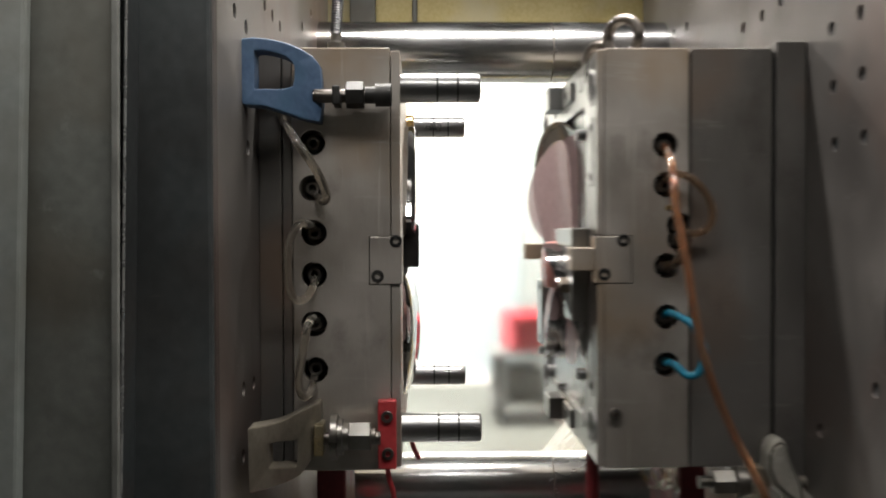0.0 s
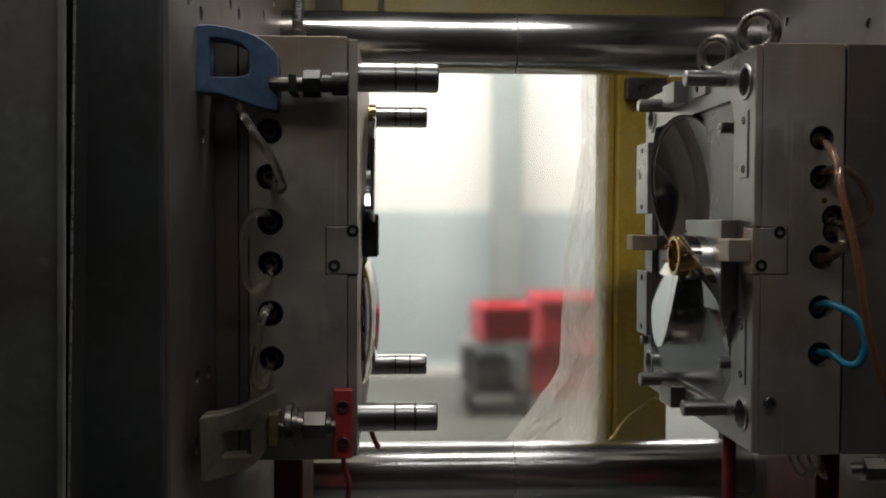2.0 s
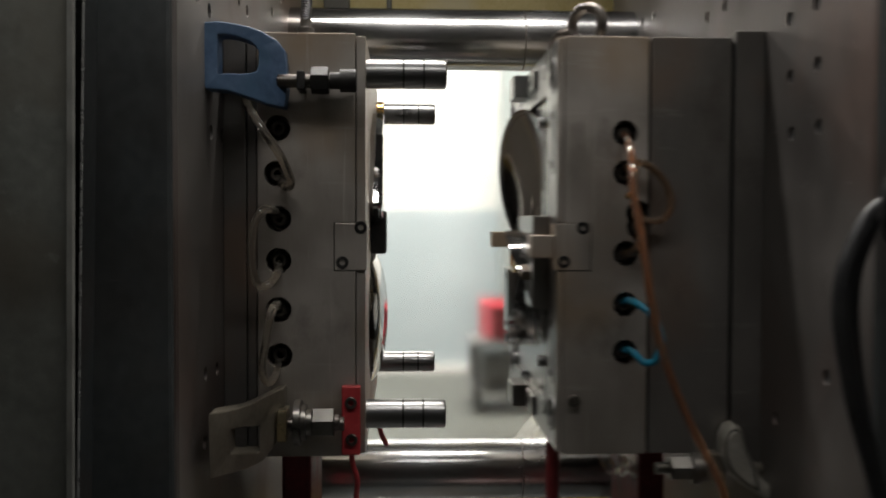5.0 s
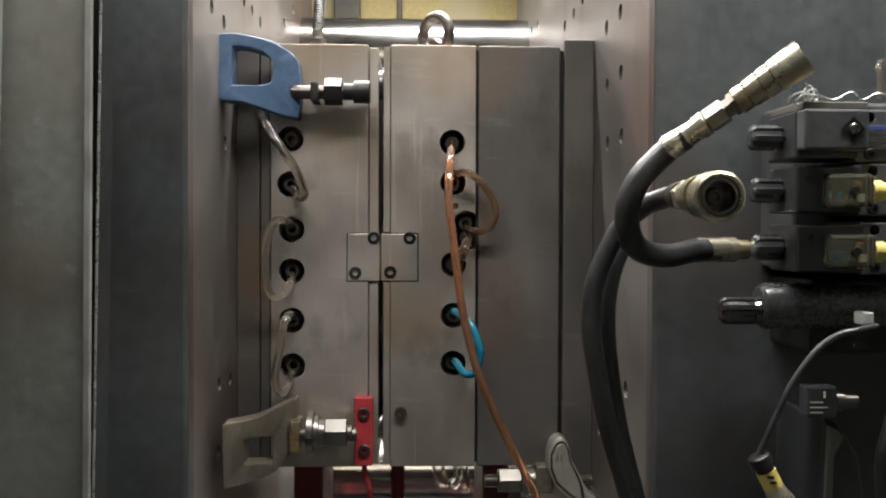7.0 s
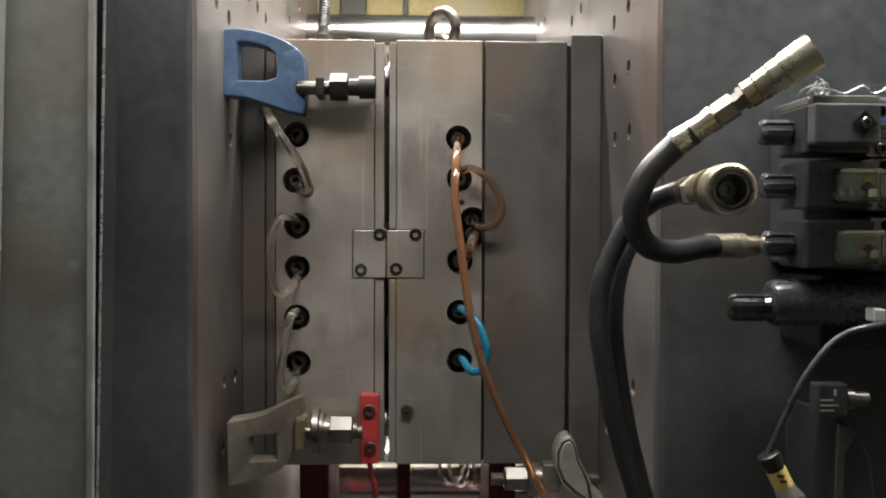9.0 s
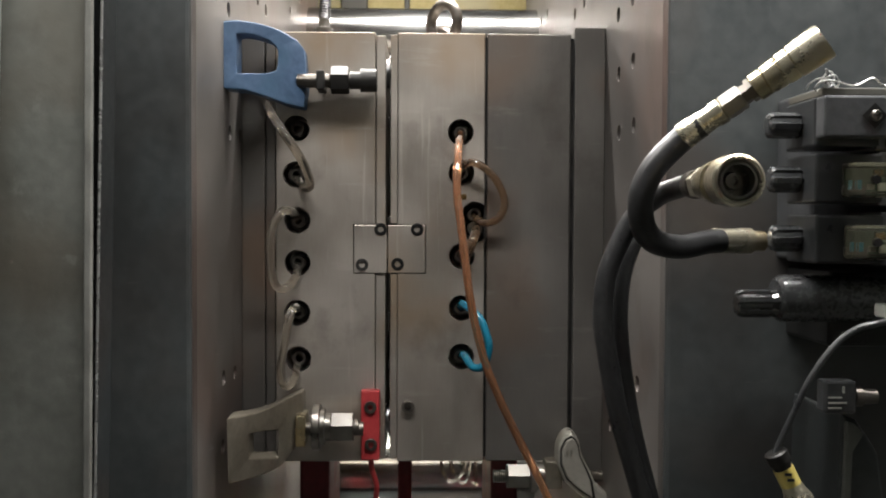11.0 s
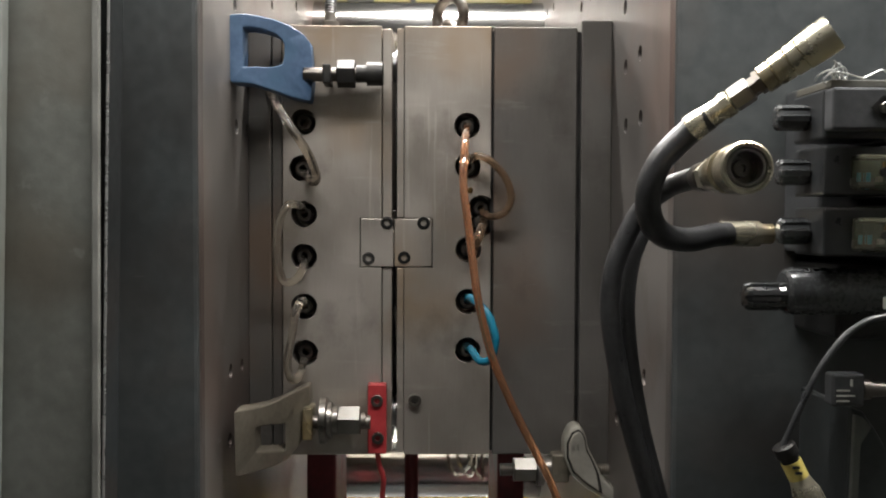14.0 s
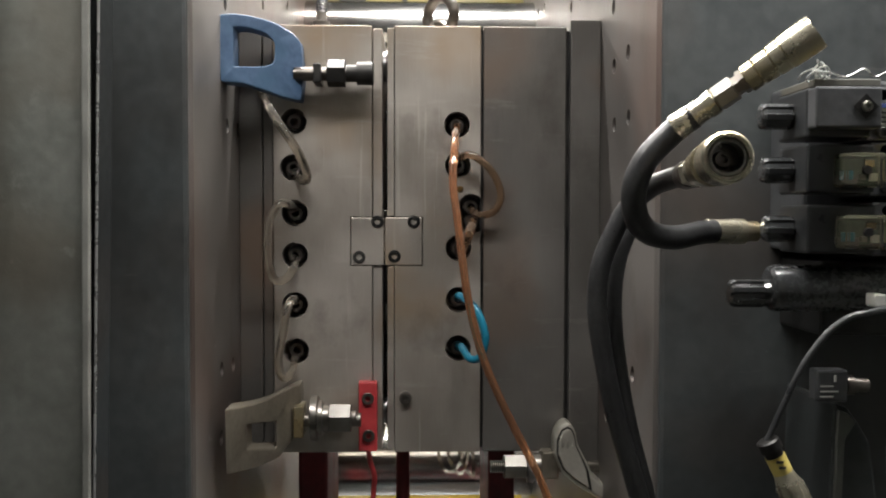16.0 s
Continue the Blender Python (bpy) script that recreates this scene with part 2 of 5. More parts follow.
def misty(name, rough):
    m = bpy.data.materials.new(name)
    m.use_nodes = True
    n, l = m.node_tree.nodes, m.node_tree.links
    n.remove(n["Principled BSDF"])
    re = n.new("ShaderNodeBsdfRefraction")
    re.inputs["Color"].default_value = (0.95, 0.95, 0.93, 1)
    re.inputs["Roughness"].default_value, re.inputs["IOR"].default_value = rough, 1.12
    haze = n.new("ShaderNodeBsdfDiffuse")
    haze.inputs["Color"].default_value = (0.75, 0.75, 0.72, 1)
    mix = n.new("ShaderNodeMixShader")
    mix.inputs[0].default_value = 0.12
    l.new(re.outputs[0], mix.inputs[1])
    l.new(haze.outputs[0], mix.inputs[2])
    l.new(mix.outputs[0], n["Material Output"].inputs["Surface"])
    return m


PANE = misty("scuffed_acrylic", 0.22)

# ---- mesh helpers ----
ORIGIN = {}


def B():
    return bmesh.new()


def box(bm, lo, hi, bev=0.0):
    lo, hi = [min(a, b) for a, b in zip(lo, hi)], [max(a, b) for a, b in zip(lo, hi)]
    v = [bm.verts.new((x, y, z)) for x in (lo[0], hi[0]) for y in (lo[1], hi[1]) for z in (lo[2], hi[2])]
    f = [bm.faces.new([v[i] for i in q]) for q in ((0, 1, 3, 2), (4, 6, 7, 5), (0, 4, 5, 1), (2, 3, 7, 6), (0, 2, 6, 4), (1, 5, 7, 3))]
    if bev:
        edges = list({e for q in f for e in q.edges})
        bmesh.ops.bevel(bm, geom=edges, offset=bev, segments=2, affect="EDGES", profile=0.5)
    return bm


def lathe(bm, p, axis, profile, seg=24, start=0.0):
    """Turns (distance along the axis, radius) pairs about the axis."""
    p, axis = Vector(p), Vector(axis).normalized()
    side = axis.orthogonal().normalized()
    up = axis.cross(side)
    rings = []
    for s, r in profile:
        ring = []
        for i in range(seg):
            a = start + 2 * math.pi * i / seg
            ring.append(bm.verts.new(p + axis * s + (side * math.cos(a) + up * math.sin(a)) * r))
        rings.append(ring)
    for a, b in zip(rings, rings[1:]):
        for i in range(seg):
            bm.faces.new((a[i], a[(i + 1) % seg], b[(i + 1) % seg], b[i])).smooth = seg > 8
    if profile[0] != profile[-1]:
        bm.faces.new(rings[0][::-1])
        bm.faces.new(rings[-1])
    return bm


def rod(bm, a, b, r, seg=20, bev=0.0):
    a, b = Vector(a), Vector(b)
    d = (b - a).length
    prof = [(0, r), (d, r)] if not bev else [(0, r - bev), (bev, r), (d - bev, r), (d, r - bev)]
    return lathe(bm, a, b - a, prof, seg)


def pipe(bm, p, axis, length, r_out, r_in, seg=28, bev=0.001):
    """A hollow sleeve."""
    return lathe(bm, p, axis, [(0, r_in), (0, r_out - bev), (bev, r_out), (length - bev, r_out), (length, r_out - bev), (length, r_in), (0, r_in)], seg)


def socket(bm, p, axis, length, r, ri, seg=20):
    """A cap bolt head with a blind hole in its front."""
    b = min(0.0008, r * 0.15)
    return lathe(bm, p, axis, [(length * 0.7, 0.0002), (length * 0.7, ri), (0, ri), (0, r - b), (b, r), (length, r)], seg)


def smooth_line(pts, steps=6):
    p = [Vector(q) for q in pts]
    p = [2 * p[0] - p[1], *p, 2 * p[-1] - p[-2]]
    out = []
    for a, b, c, d in zip(p, p[1:], p[2:], p[3:]):
        for i in range(steps):
            t = i / steps
            out.append(0.5 * (2 * b + (c - a) * t + (2 * a - 5 * b + 4 * c - d) * t * t + (3 * b - a - 3 * c + d) * t ** 3))
    out.append(p[-2])
    return out


def tube(bm, pts, r, seg=12, steps=6, closed=False):
    line = smooth_line(pts, steps) if steps > 1 else [Vector(q) for q in pts]
    rings, side = [], None
    for i, q in enumerate(line):
        d = (line[min(i + 1, len(line) - 1)] - line[max(i - 1, 0)]).normalized()
        side = d.orthogonal().normalized() if side is None else (side - d * side.dot(d)).normalized()
        up = d.cross(side)
        rings.append([bm.verts.new(q + (side * math.cos(a) + up * math.sin(a)) * r) for a in [2 * math.pi * k / seg for k in range(seg)]])
    for a, b in zip(rings, rings[1:]):
        for i in range(seg):
            bm.faces.new((a[i], a[(i + 1) % seg], b[(i + 1) % seg], b[i])).smooth = True
    bm.faces.new(rings[0][::-1])
    bm.faces.new(rings[-1])
    return bm


def torus(bm, c, normal, big, small, seg=32, arc=1.0):
    c, nrm = Vector(c), Vector(normal).normalized()
    s = Vector((0, 0, 1)) if abs(nrm.z) < 0.9 else Vector((1, 0, 0))
    t = nrm.cross(s).normalized()
    return tube(bm, [c + (s * math.cos(a) + t * math.sin(a)) * big for a in [2 * math.pi * arc * (k / seg - 0.5) for k in range(seg + 1)]], small, 12, 1)


def slab(bm, poly, plane, d0, d1, bev=0.0):
    """Extrudes a polygon: plane 'y' takes (x, z) pairs from y d0 to d1, plane 'x' takes (y, z) pairs."""
    at = (lambda a, b, d: (a, d, b)) if plane == "y" else (lambda a, b, d: (d, a, b))
    lo, hi = [bm.verts.new(at(a, b, d0)) for a, b in poly], [bm.verts.new(at(a, b, d1)) for a, b in poly]
    f = [bm.faces.new(lo), bm.faces.new(hi[::-1])]
    k = len(poly)
    f += [bm.faces.new((lo[i], hi[i], hi[(i + 1) % k], lo[(i + 1) % k])) for i in range(k)]
    bmesh.ops.recalc_face_normals(bm, faces=f)
    if bev:
        bmesh.ops.bevel(bm, geom=list({e for q in f for e in q.edges}), offset=bev, segments=2, affect="EDGES", profile=0.5)
    return bm


def cut(bm, tool):
    """bm less tool."""
    made = []
    for b in (bm, tool):
        bmesh.ops.recalc_face_normals(b, faces=b.faces)
        me = bpy.data.meshes.new("work")
        b.to_mesh(me)
        b.free()
        made.append(new("work", me))
    mod = made[0].modifiers.new("cut", "BOOLEAN")
    mod.object, mod.operation, mod.solver = made[1], "DIFFERENCE", "EXACT"
    me = bpy.data.meshes.new_from_object(made[0].evaluated_get(bpy.context.evaluated_depsgraph_get()))
    out = bmesh.new()
    out.from_mesh(me)
    for ob in made:
        data = ob.data
        bpy.data.objects.remove(ob)
        bpy.data.meshes.remove(data)
    bpy.data.meshes.remove(me)
    return out


def mesh_of(name, bm, material, at):
    bmesh.ops.recalc_face_normals(bm, faces=bm.faces)
    for e in bm.edges:
        limit = 34 if all(f.smooth for f in e.link_faces) else 18
        e.smooth = len(e.link_faces) == 2 and e.calc_face_angle(0.0) < radians(limit)
    for f in bm.faces:
        f.smooth = True
    bmesh.ops.translate(bm, verts=bm.verts, vec=-Vector(at))
    me = bpy.data.meshes.new(name)
    bm.to_mesh(me)
    bm.free()
    me.materials.append(material)
    return me


def thing(name, at, label, category, group="", kind=""):
    ob = new(name)
    ob.empty_display_size = 0.05
    ob.location = at
    ORIGIN[ob] = Vector(at)
    return tagged(ob, label, category, group, kind)


def part(name, bm, material, parent, label=""):
    ob = new(name, mesh_of(name, bm, material, ORIGIN[parent]))
    ob.parent = parent
    ORIGIN[ob] = ORIGIN[parent]
    return tagged(ob, label)


def solo(name, bm, material, at, label, category, group="", kind=""):
    ob = new(name, mesh_of(name, bm, material, at))
    ob.location = at
    ORIGIN[ob] = Vector(at)
    return tagged(ob, label, category, group, kind)


RIDERS = []


def rides(ob):
    """Marks a thing that travels with the moving platen."""
    RIDERS.append(ob)
    return ob


# ---- the hall ----
WALL_Y = 6.27
solo("floor", box(B(), (-5, -3.6, -0.1), (5, 6.4, 0)), CONCRETE, (0, 0, 0), "worn grey concrete factory floor", "floor", kind="structure")
# Ceiling out of view, added; dark so little light bounces back.
solo("ceiling", box(B(), (-5, -3.6, 5.0), (5, 6.4, 5.1)), CEIL, (0, 0, 5), "unseen added hall ceiling, dark grey to keep bounce light low", "ceiling", kind="structure")
solo("wall_north", box(B(), (-5, WALL_Y, 0), (5, 6.4, 5)), WHITE_WALL, (0, WALL_Y, 0), "white painted factory wall", "wall", kind="structure")
solo("wall_dado", box(B(), (-5, WALL_Y - 0.005, 0), (5, WALL_Y, 1.325)), DADO, (0, WALL_Y, 0), "pale blue-grey painted lower wall band", "wall", kind="structure")
solo("baseboard", box(B(), (-5, WALL_Y - 0.02, 0), (5, WALL_Y - 0.005, 0.07)), WHITE_WALL, (0, WALL_Y, 0), "pale skirting line along the wall foot", "baseboard", kind="structure")
# Three unseen walls added to close the hall, grey to hold bounce down.
solo("wall_south", box(B(), (-5, -3.6, 0), (5, -3.5, 5)), DIM_WALL, (0, -3.5, 0), "unseen added hall wall, grey to keep bounce light low", "wall", kind="structure")
solo("wall_west", box(B(), (-5, -3.5, 0), (-4.9, WALL_Y - 0.03, 5)), DIM_WALL, (-5, 0, 0), "unseen added hall wall, grey to keep bounce light low", "wall", kind="structure")
solo("wall_east", box(B(), (4.9, -3.5, 0), (5, WALL_Y - 0.03, 5)), DIM_WALL, (5, 0, 0), "unseen added hall wall, grey to keep bounce light low", "wall", kind="structure")
solo("column", box(B(), (0.81, WALL_Y - 0.25, 0), (1.04, WALL_Y - 0.021, 4.99), 0.01), PILLAR, (0.925, 6.1, 0), "grey-green painted square column against the wall", "column", kind="structure")

# ---- machine: bed, platens, tie bars ----
XL, XR = -0.173, 0.255
solo("machine_bed", box(B(), (-1.3, -0.2, 0), (1.9, 1.25, 0.45), 0.01), PAINT, (0, 0.4, 0), "dark painted moulding machine bed", "machine bed")


def tie_bar(z):
    ob = thing("tie_bar", (0, 0.666, z), "polished chrome steel tie bar of the moulding machine", "tie bar", "tie bars")
    part("bar_section", rod(B(), (-0.9, 0.666, z), (0.268, 0.666, z), 0.0575, 64), BAR, ob)
    part("bar_section", rod(B(), (0.2705, 0.666, z), (1.5, 0.666, z), 0.0575, 64), BAR, ob)
    part("joint_groove", rod(B(), (0.267, 0.666, z), (0.2715, 0.666, z), 0.0567, 64), BOLT, ob)


tie_bar(1.579)
tie_bar(0.748)


def drill(bm, spots, axis, r, depth):
    for q in spots:
        q, a = Vector(q), Vector(axis)
        bm = cut(bm, rod(B(), q - a * 0.01, q + a * depth, r, 20))
    return bm


fixed_platen = thing("fixed_platen", (-0.4, 0.2, 0.45), "dark fixed platen with rows of bolt holes", "platen")
holes = [(-0.173, -0.134, 1.465), (-0.173, -0.072, 1.462), (-0.173, 0.107, 1.517), (-0.173, 0.170, 1.517), (-0.173, 0.049, 1.517), (-0.173, 0.405, 1.569), (-0.173, 0.524, 1.619), (-0.173, -0.066, 1.329), (-0.173, -0.005, 1.331), (-0.173, -0.101, 1.064), (-0.173, -0.041, 1.060), (-0.173, -0.106, 0.991)]
part("face_plate", drill(box(B(), (-0.30, -0.223, 0.45), (XL, 0.82, 1.97), 0.006), holes, (-1, 0, 0), 0.0085, 0.03), PLATEN, fixed_platen, "machined grey face with bolt holes")
part("body", box(B(), (-0.62, -0.2265, 0.45), (XL - 0.0035, 0.80, 1.96), 0.004), PAINT, fixed_platen, "dark blue-grey painted side")

moving_platen = rides(thing("moving_platen", (0.5, 0.2, 0.45), "dark moving platen with rows of bolt holes", "platen"))
holes = [(0.255, 0.079, 1.531), (0.255, 0.144, 1.527), (0.255, 0.216, 1.527), (0.255, 0.496, 1.591), (0.255, -0.135, 1.464), (0.255, -0.067, 1.462), (0.255, -0.139, 1.399), (0.255, -0.072, 1.396), (0.255, -0.076, 1.331), (0.255, -0.144, 1.332), (0.255, -0.171, 1.070), (0.255, -0.043, 1.000), (0.255, 0.576, 1.598)]
part("face_plate", drill(box(B(), (XR, -0.259, 0.45), (0.36, 0.82, 1.97), 0.006), holes, (1, 0, 0), 0.0085, 0.03), PLATEN, moving_platen, "machined grey face with bolt holes")
part("body", box(B(), (XR + 0.0035, -0.2625, 0.45), (0.85, 0.80, 1.96), 0.004), PAINT, moving_platen, "dark blue-grey painted side")

# gate column beside the fixed platen
gate = thing("safety_gate", (-0.6, -0.31, 0.0), "grey painted safety gate column with worn edge", "gate")
gl = [(-0.2337, -0.330, 1.412), (-0.2377, -0.330, 1.004), (-0.228, -0.334, 1.411), (-0.232, -0.334, 1.005), (-0.2443, -0.260, 1.429), (-0.2533, -0.260, 0.983)]


def edge(k, z):
    """The leaning edge between two fitted points, at height z."""
    a, b = gl[k], gl[k + 1]
    return a[0] + (b[0] - a[0]) * (z - a[2]) / (b[2] - a[2])


part("panel", slab(B(), [(-0.90, 0.0), (edge(0, 0.0), 0.0), (edge(0, 1.98), 1.98), (-0.90, 1.98)], "y", -0.33, -0.324, 0.001), PANEL, gate)
part("outer_panel", slab(B(), [(-0.90, 0.0), (-0.3389, 0.0), (-0.283, 1.98), (-0.90, 1.98)], "y", -0.345, -0.3305, 0.003), PALE_PANEL, gate, "paler grey-green painted outer sheet")
part("edge_lip", slab(B(), [(edge(0, 0.0) + 0.0003, 0.0), (edge(2, 0.0), 0.0), (edge(2, 1.98), 1.98), (edge(0, 1.98) + 0.0003, 1.98)], "y", -0.334, -0.327, 0.001), LIP, gate, "pale worn steel lip")
# Added strip in bright metal draws the highlight on the plate's edge.
part("highlight_strip", slab(B(), [(edge(4, 0.0) - 0.0014, 0.0), (edge(4, 0.0) + 0.0010, 0.0), (edge(4, 1.98) + 0.0010, 1.98), (edge(4, 1.98) - 0.0014, 1.98)], "y", -0.262, -0.2598, 0.0006), GLINT_AND_WIRE, gate, "thin bright strip that paints the highlight of a plate edge")
part("strip_backing", slab(B(), [(edge(4, 0.0) - 0.0014, 0.0), (edge(4, 0.0) + 0.0010, 0.0), (edge(4, 1.98) + 0.0010, 1.98), (edge(4, 1.98) - 0.0014, 1.98)], "y", -0.2596, -0.2266), PAINT, gate)

# ---- rear guard ----
guard = thing("rear_guard", (0.5, 1.12, 0.45), "yellow painted rear guard with a scuffed clear window", "machine guard")
part("post", box(B(), (0.574, 1.08, 0.45), (0.702, 1.16, 2.05), 0.006), YELLOW, guard)
part("inner_frame", box(B(), (0.534, 1.10, 0.45), (0.572, 1.14, 2.05), 0.004), YELLOW, guard)
part("top_beam", box(B(), (-0.7, 1.06, 1.66), (1.3, 1.18, 2.05), 0.006), LIT_YELLOW, guard, "pale yellow beam with strong light put into its colour")
part("bottom_beam", box(B(), (-0.7, 1.09, 0.45), (0.534, 1.15, 0.665), 0.006), YELLOW, guard)
for a, b in (((-0.145, 1.03, 1.66), (-0.085, 1.058, 2.05)), ((0.0, 1.045, 1.66), (0.012, 1.058, 2.05))):
    part("beam_bracket", box(B(), a, b, 0.003), PANEL, guard, "grey steel bracket on the beam")
pane = part("pane", box(B(), (-0.7, 1.118, 0.665), (0.534, 1.122, 1.66)), PANE, guard, "scuffed hazy clear window")
pane.visible_shadow = False

# ---- fixed mould half ----
ZT, ZB, YB = 1.454, 0.947, 0.49
fixed_mould = thing("fixed_mould_half", (-0.09, 0.24, ZB), "ground steel fixed half of an injection mould with guide pins", "mould")
part("clamp_plate", box(B(), (XL, 0, ZB), (-0.1462, YB, ZT), 0.0012), STEEL_B, fixed_mould)
part("insulation_plate", box(B(), (-0.1452, 0.003, ZB + 0.002), (-0.134, YB, ZT - 0.002), 0.001), STEEL_B, fixed_mould)
left_holes = [(-0.109, 0.000, 1.341), (-0.110, 0.000, 1.287), (-0.108, 0.000, 1.233), (-0.108, 0.000, 1.183), (-0.108, 0.000, 1.124), (-0.107, 0.000, 1.069)]
POCKET_L = ((-0.0425, -0.02, 1.1703), (0.02, 0.031, 1.2292))
POCKET_R = ((-0.02, -0.02, 1.1703), (0.0438, 0.031, 1.2292))
part("cavity_plate", cut(drill(box(B(), (-0.133, 0, ZB), (-0.0165, YB, ZT), 0.0012), left_holes, (0, 1, 0), 0.0155, 0.045), box(B(), *POCKET_L)), STEEL, fixed_mould)
part("parting_plate", cut(box(B(), (-0.0155, 0.0025, ZB + 0.003), (-0.0045, YB, ZT - 0.003), 0.001), box(B(), *POCKET_L)), STEEL, fixed_mould)
lock_l = part("side_lock", box(B(), (-0.0414, -0.0005, 1.1714), (-0.0028, 0.03, 1.2281), 0.0008), STEEL, fixed_mould)
for q in ((-0.010, -0.002, 1.223), (-0.032, -0.002, 1.181)):
    part("lock_bolt", socket(B(), q, (0, 1, 0), 0.004, 0.0075, 0.0035, 20), DARK, lock_l)


def guide_pin(y, z, r):
    prof = [(0, r), (0.03, r)]
    for s in (0.045, 0.07):
        prof += [(s, r), (s, r - 0.002), (s + 0.0028, r - 0.002), (s + 0.0028, r)]
    prof += [(0.096, r), (0.0985, r - 0.0012), (0.0995, r - 0.004)]
    pin = part("guide_pin", lathe(B(), (-0.0055, y, z), (1, 0, 0), prof, 32), PIN, fixed_mould, "bright grooved guide pin")
    for s in (0.045, 0.07):
        part("oil_groove", pipe(B(), (-0.0053 + s, y, z), (1, 0, 0), 0.0024, r - 0.0006, r - 0.0025, 32, 0.0002), DARK, pin, "dark oily groove")


for y in (0.035, 0.454):
    for z in (1.411, 0.991):
        guide_pin(y, z, 0.0178 if y < 0.1 else 0.0172)

# ---- moving mould half ----
moving_mould = rides(thing("moving_mould_half", (0.12, 0.24, ZB), "ground steel moving half of an injection mould with polished fan core", "mould"))
right_holes = [(0.084, 0.000, 1.338), (0.085, 0.000, 1.290), (0.101, 0.000, 1.241), (0.102, 0.000, 1.224), (0.086, 0.000, 1.192), (0.086, 0.000, 1.130), (0.086, 0.000, 1.072)]
core = drill(box(B(), (0.010, 0, ZB), (0.1125, YB, ZT), 0.0012), right_holes, (0, 1, 0), 0.0155, 0.045)
core = drill(core, [(0.010, y, z) for y in (0.035, 0.454) for z in (1.411, 0.991)], (1, 0, 0), 0.018, 0.09)
core = cut(core, box(B(), *POCKET_R))
blade_hole = [(0.255 + 0.086 * math.cos(k * math.pi / 24), 1.288 + 0.110 * math.sin(k * math.pi / 24)) for k in range(48)]
core = cut(core, slab(B(), blade_hole, "x", -0.06, 0.06))
part("core_plate", core, STEEL, moving_mould)
lip = drill(box(B(), (0.0015, 0.0025, ZB + 0.003), (0.0095, YB, ZT - 0.003), 0.001), [(0.0015, y, z) for y in (0.035, 0.454) for z in (1.411, 0.991)], (1, 0, 0), 0.018, 0.03)
lip = cut(lip, slab(B(), [(0.105, 0.99), (0.43, 0.99), (0.445, 1.02), (0.445, 1.37), (0.43, 1.395), (0.085, 1.395), (0.072, 1.37), (0.072, 1.03)], "x", -0.05, 0.05))
part("parting_lip", cut(lip, box(B(), *POCKET_R)), FACE, moving_mould, "ground parting face plate")
part("spacer_block", box(B(), (0.1155, 0.001, ZB), (0.2140, YB, ZT), 0.0015), STEEL_B, moving_mould)
part("clamp_plate", box(B(), (0.2185, -0.001, ZB - 0.02), (XR, YB + 0.02, ZT + 0.008), 0.0015), STEEL_B, moving_mould)
# Dark fillers put the shade of the open plate gaps into colour.
part("gap_shade_fill", box(B(), (0.2140, 0.006, ZB + 0.004), (0.2185, YB - 0.01, ZT - 0.004)), DARK, moving_mould)
part("gap_shade_fill", box(B(), (0.1125, 0.006, ZB + 0.004), (0.1155, YB - 0.01, ZT - 0.004)), DARK, moving_mould)


FACE_X = 0.0015
for z0, z1 in ((ZB + 0.003, 1.1695), (1.230, ZT - 0.003)):
    part("lip_edge", box(B(), (0.0017, 0.0004, z0), (0.0094, 0.0024, z1), 0.0005), STEEL, moving_mould)
lock_r = part("side_lock", box(B(), (-0.0012, -0.0005, 1.1714), (0.0427, 0.03, 1.2281), 0.0008), STEEL, moving_mould)
for q in ((0.033, -0.002, 1.223), (0.010, -0.002, 1.182)):
    part("lock_bolt", socket(B(), q, (0, 1, 0), 0.004, 0.0075, 0.0035, 20), DARK, lock_r)
part("lock_key", box(B(), (-0.028, 0.006, 1.186), (0.014, 0.045, 1.214), 0.0012), STEEL, moving_mould)
part("lock_key", box(B(), (-0.034, 0.44, 1.187), (0.014, 0.48, 1.213), 0.0012), STEEL, moving_mould)
part("brass_plug", rod(B(), (0.088, -0.001, 1.262), ((0.088, 0.000, 1.262)[0], 0.004, (0.088, 0.000, 1.262)[2]), 0.0035, 14), BRASS, moving_mould)
part("stop_bolt", socket(B(), (0.023, -0.006, 1.013), (0, 1, 0), 0.012, 0.0075, 0.0035, 20), BOLT, moving_mould)
for y in (0.035, 0.454):
    for z in (1.411, 0.991):
        part("guide_bush", pipe(B(), (FACE_X - 0.002, y, z), (1, 0, 0), 0.06, 0.0225, 0.0182, 32), PIN, moving_mould)
PUSHERS = []
for base, r, n in (((0.010, 0.111, 1.427), 0.0105, 0.062), ((0.010, 0.345, 1.421), 0.0105, 0.062), ((0.010, 0.319, 0.987), 0.0105, 0.062), ((0.010, 0.094, 0.987), 0.0105, 0.066)):
    PUSHERS.append((part("return_pin", rod(B(), base, (base[0] - n, base[1], base[2]), r, 24, 0.0015), PIN, moving_mould, "bright round return pin"), n - 0.0105))
for base in ((0.010, 0.100, 1.360), (0.010, 0.503, 1.319), (0.010, 0.095, 1.047), (0.010, 0.475, 1.029)):
    b = part("cap_bolt", socket(B(), (base[0] - 0.018, base[1], base[2]), (1, 0, 0), 0.018, 0.0075, 0.0035, 20), PIN, moving_mould)


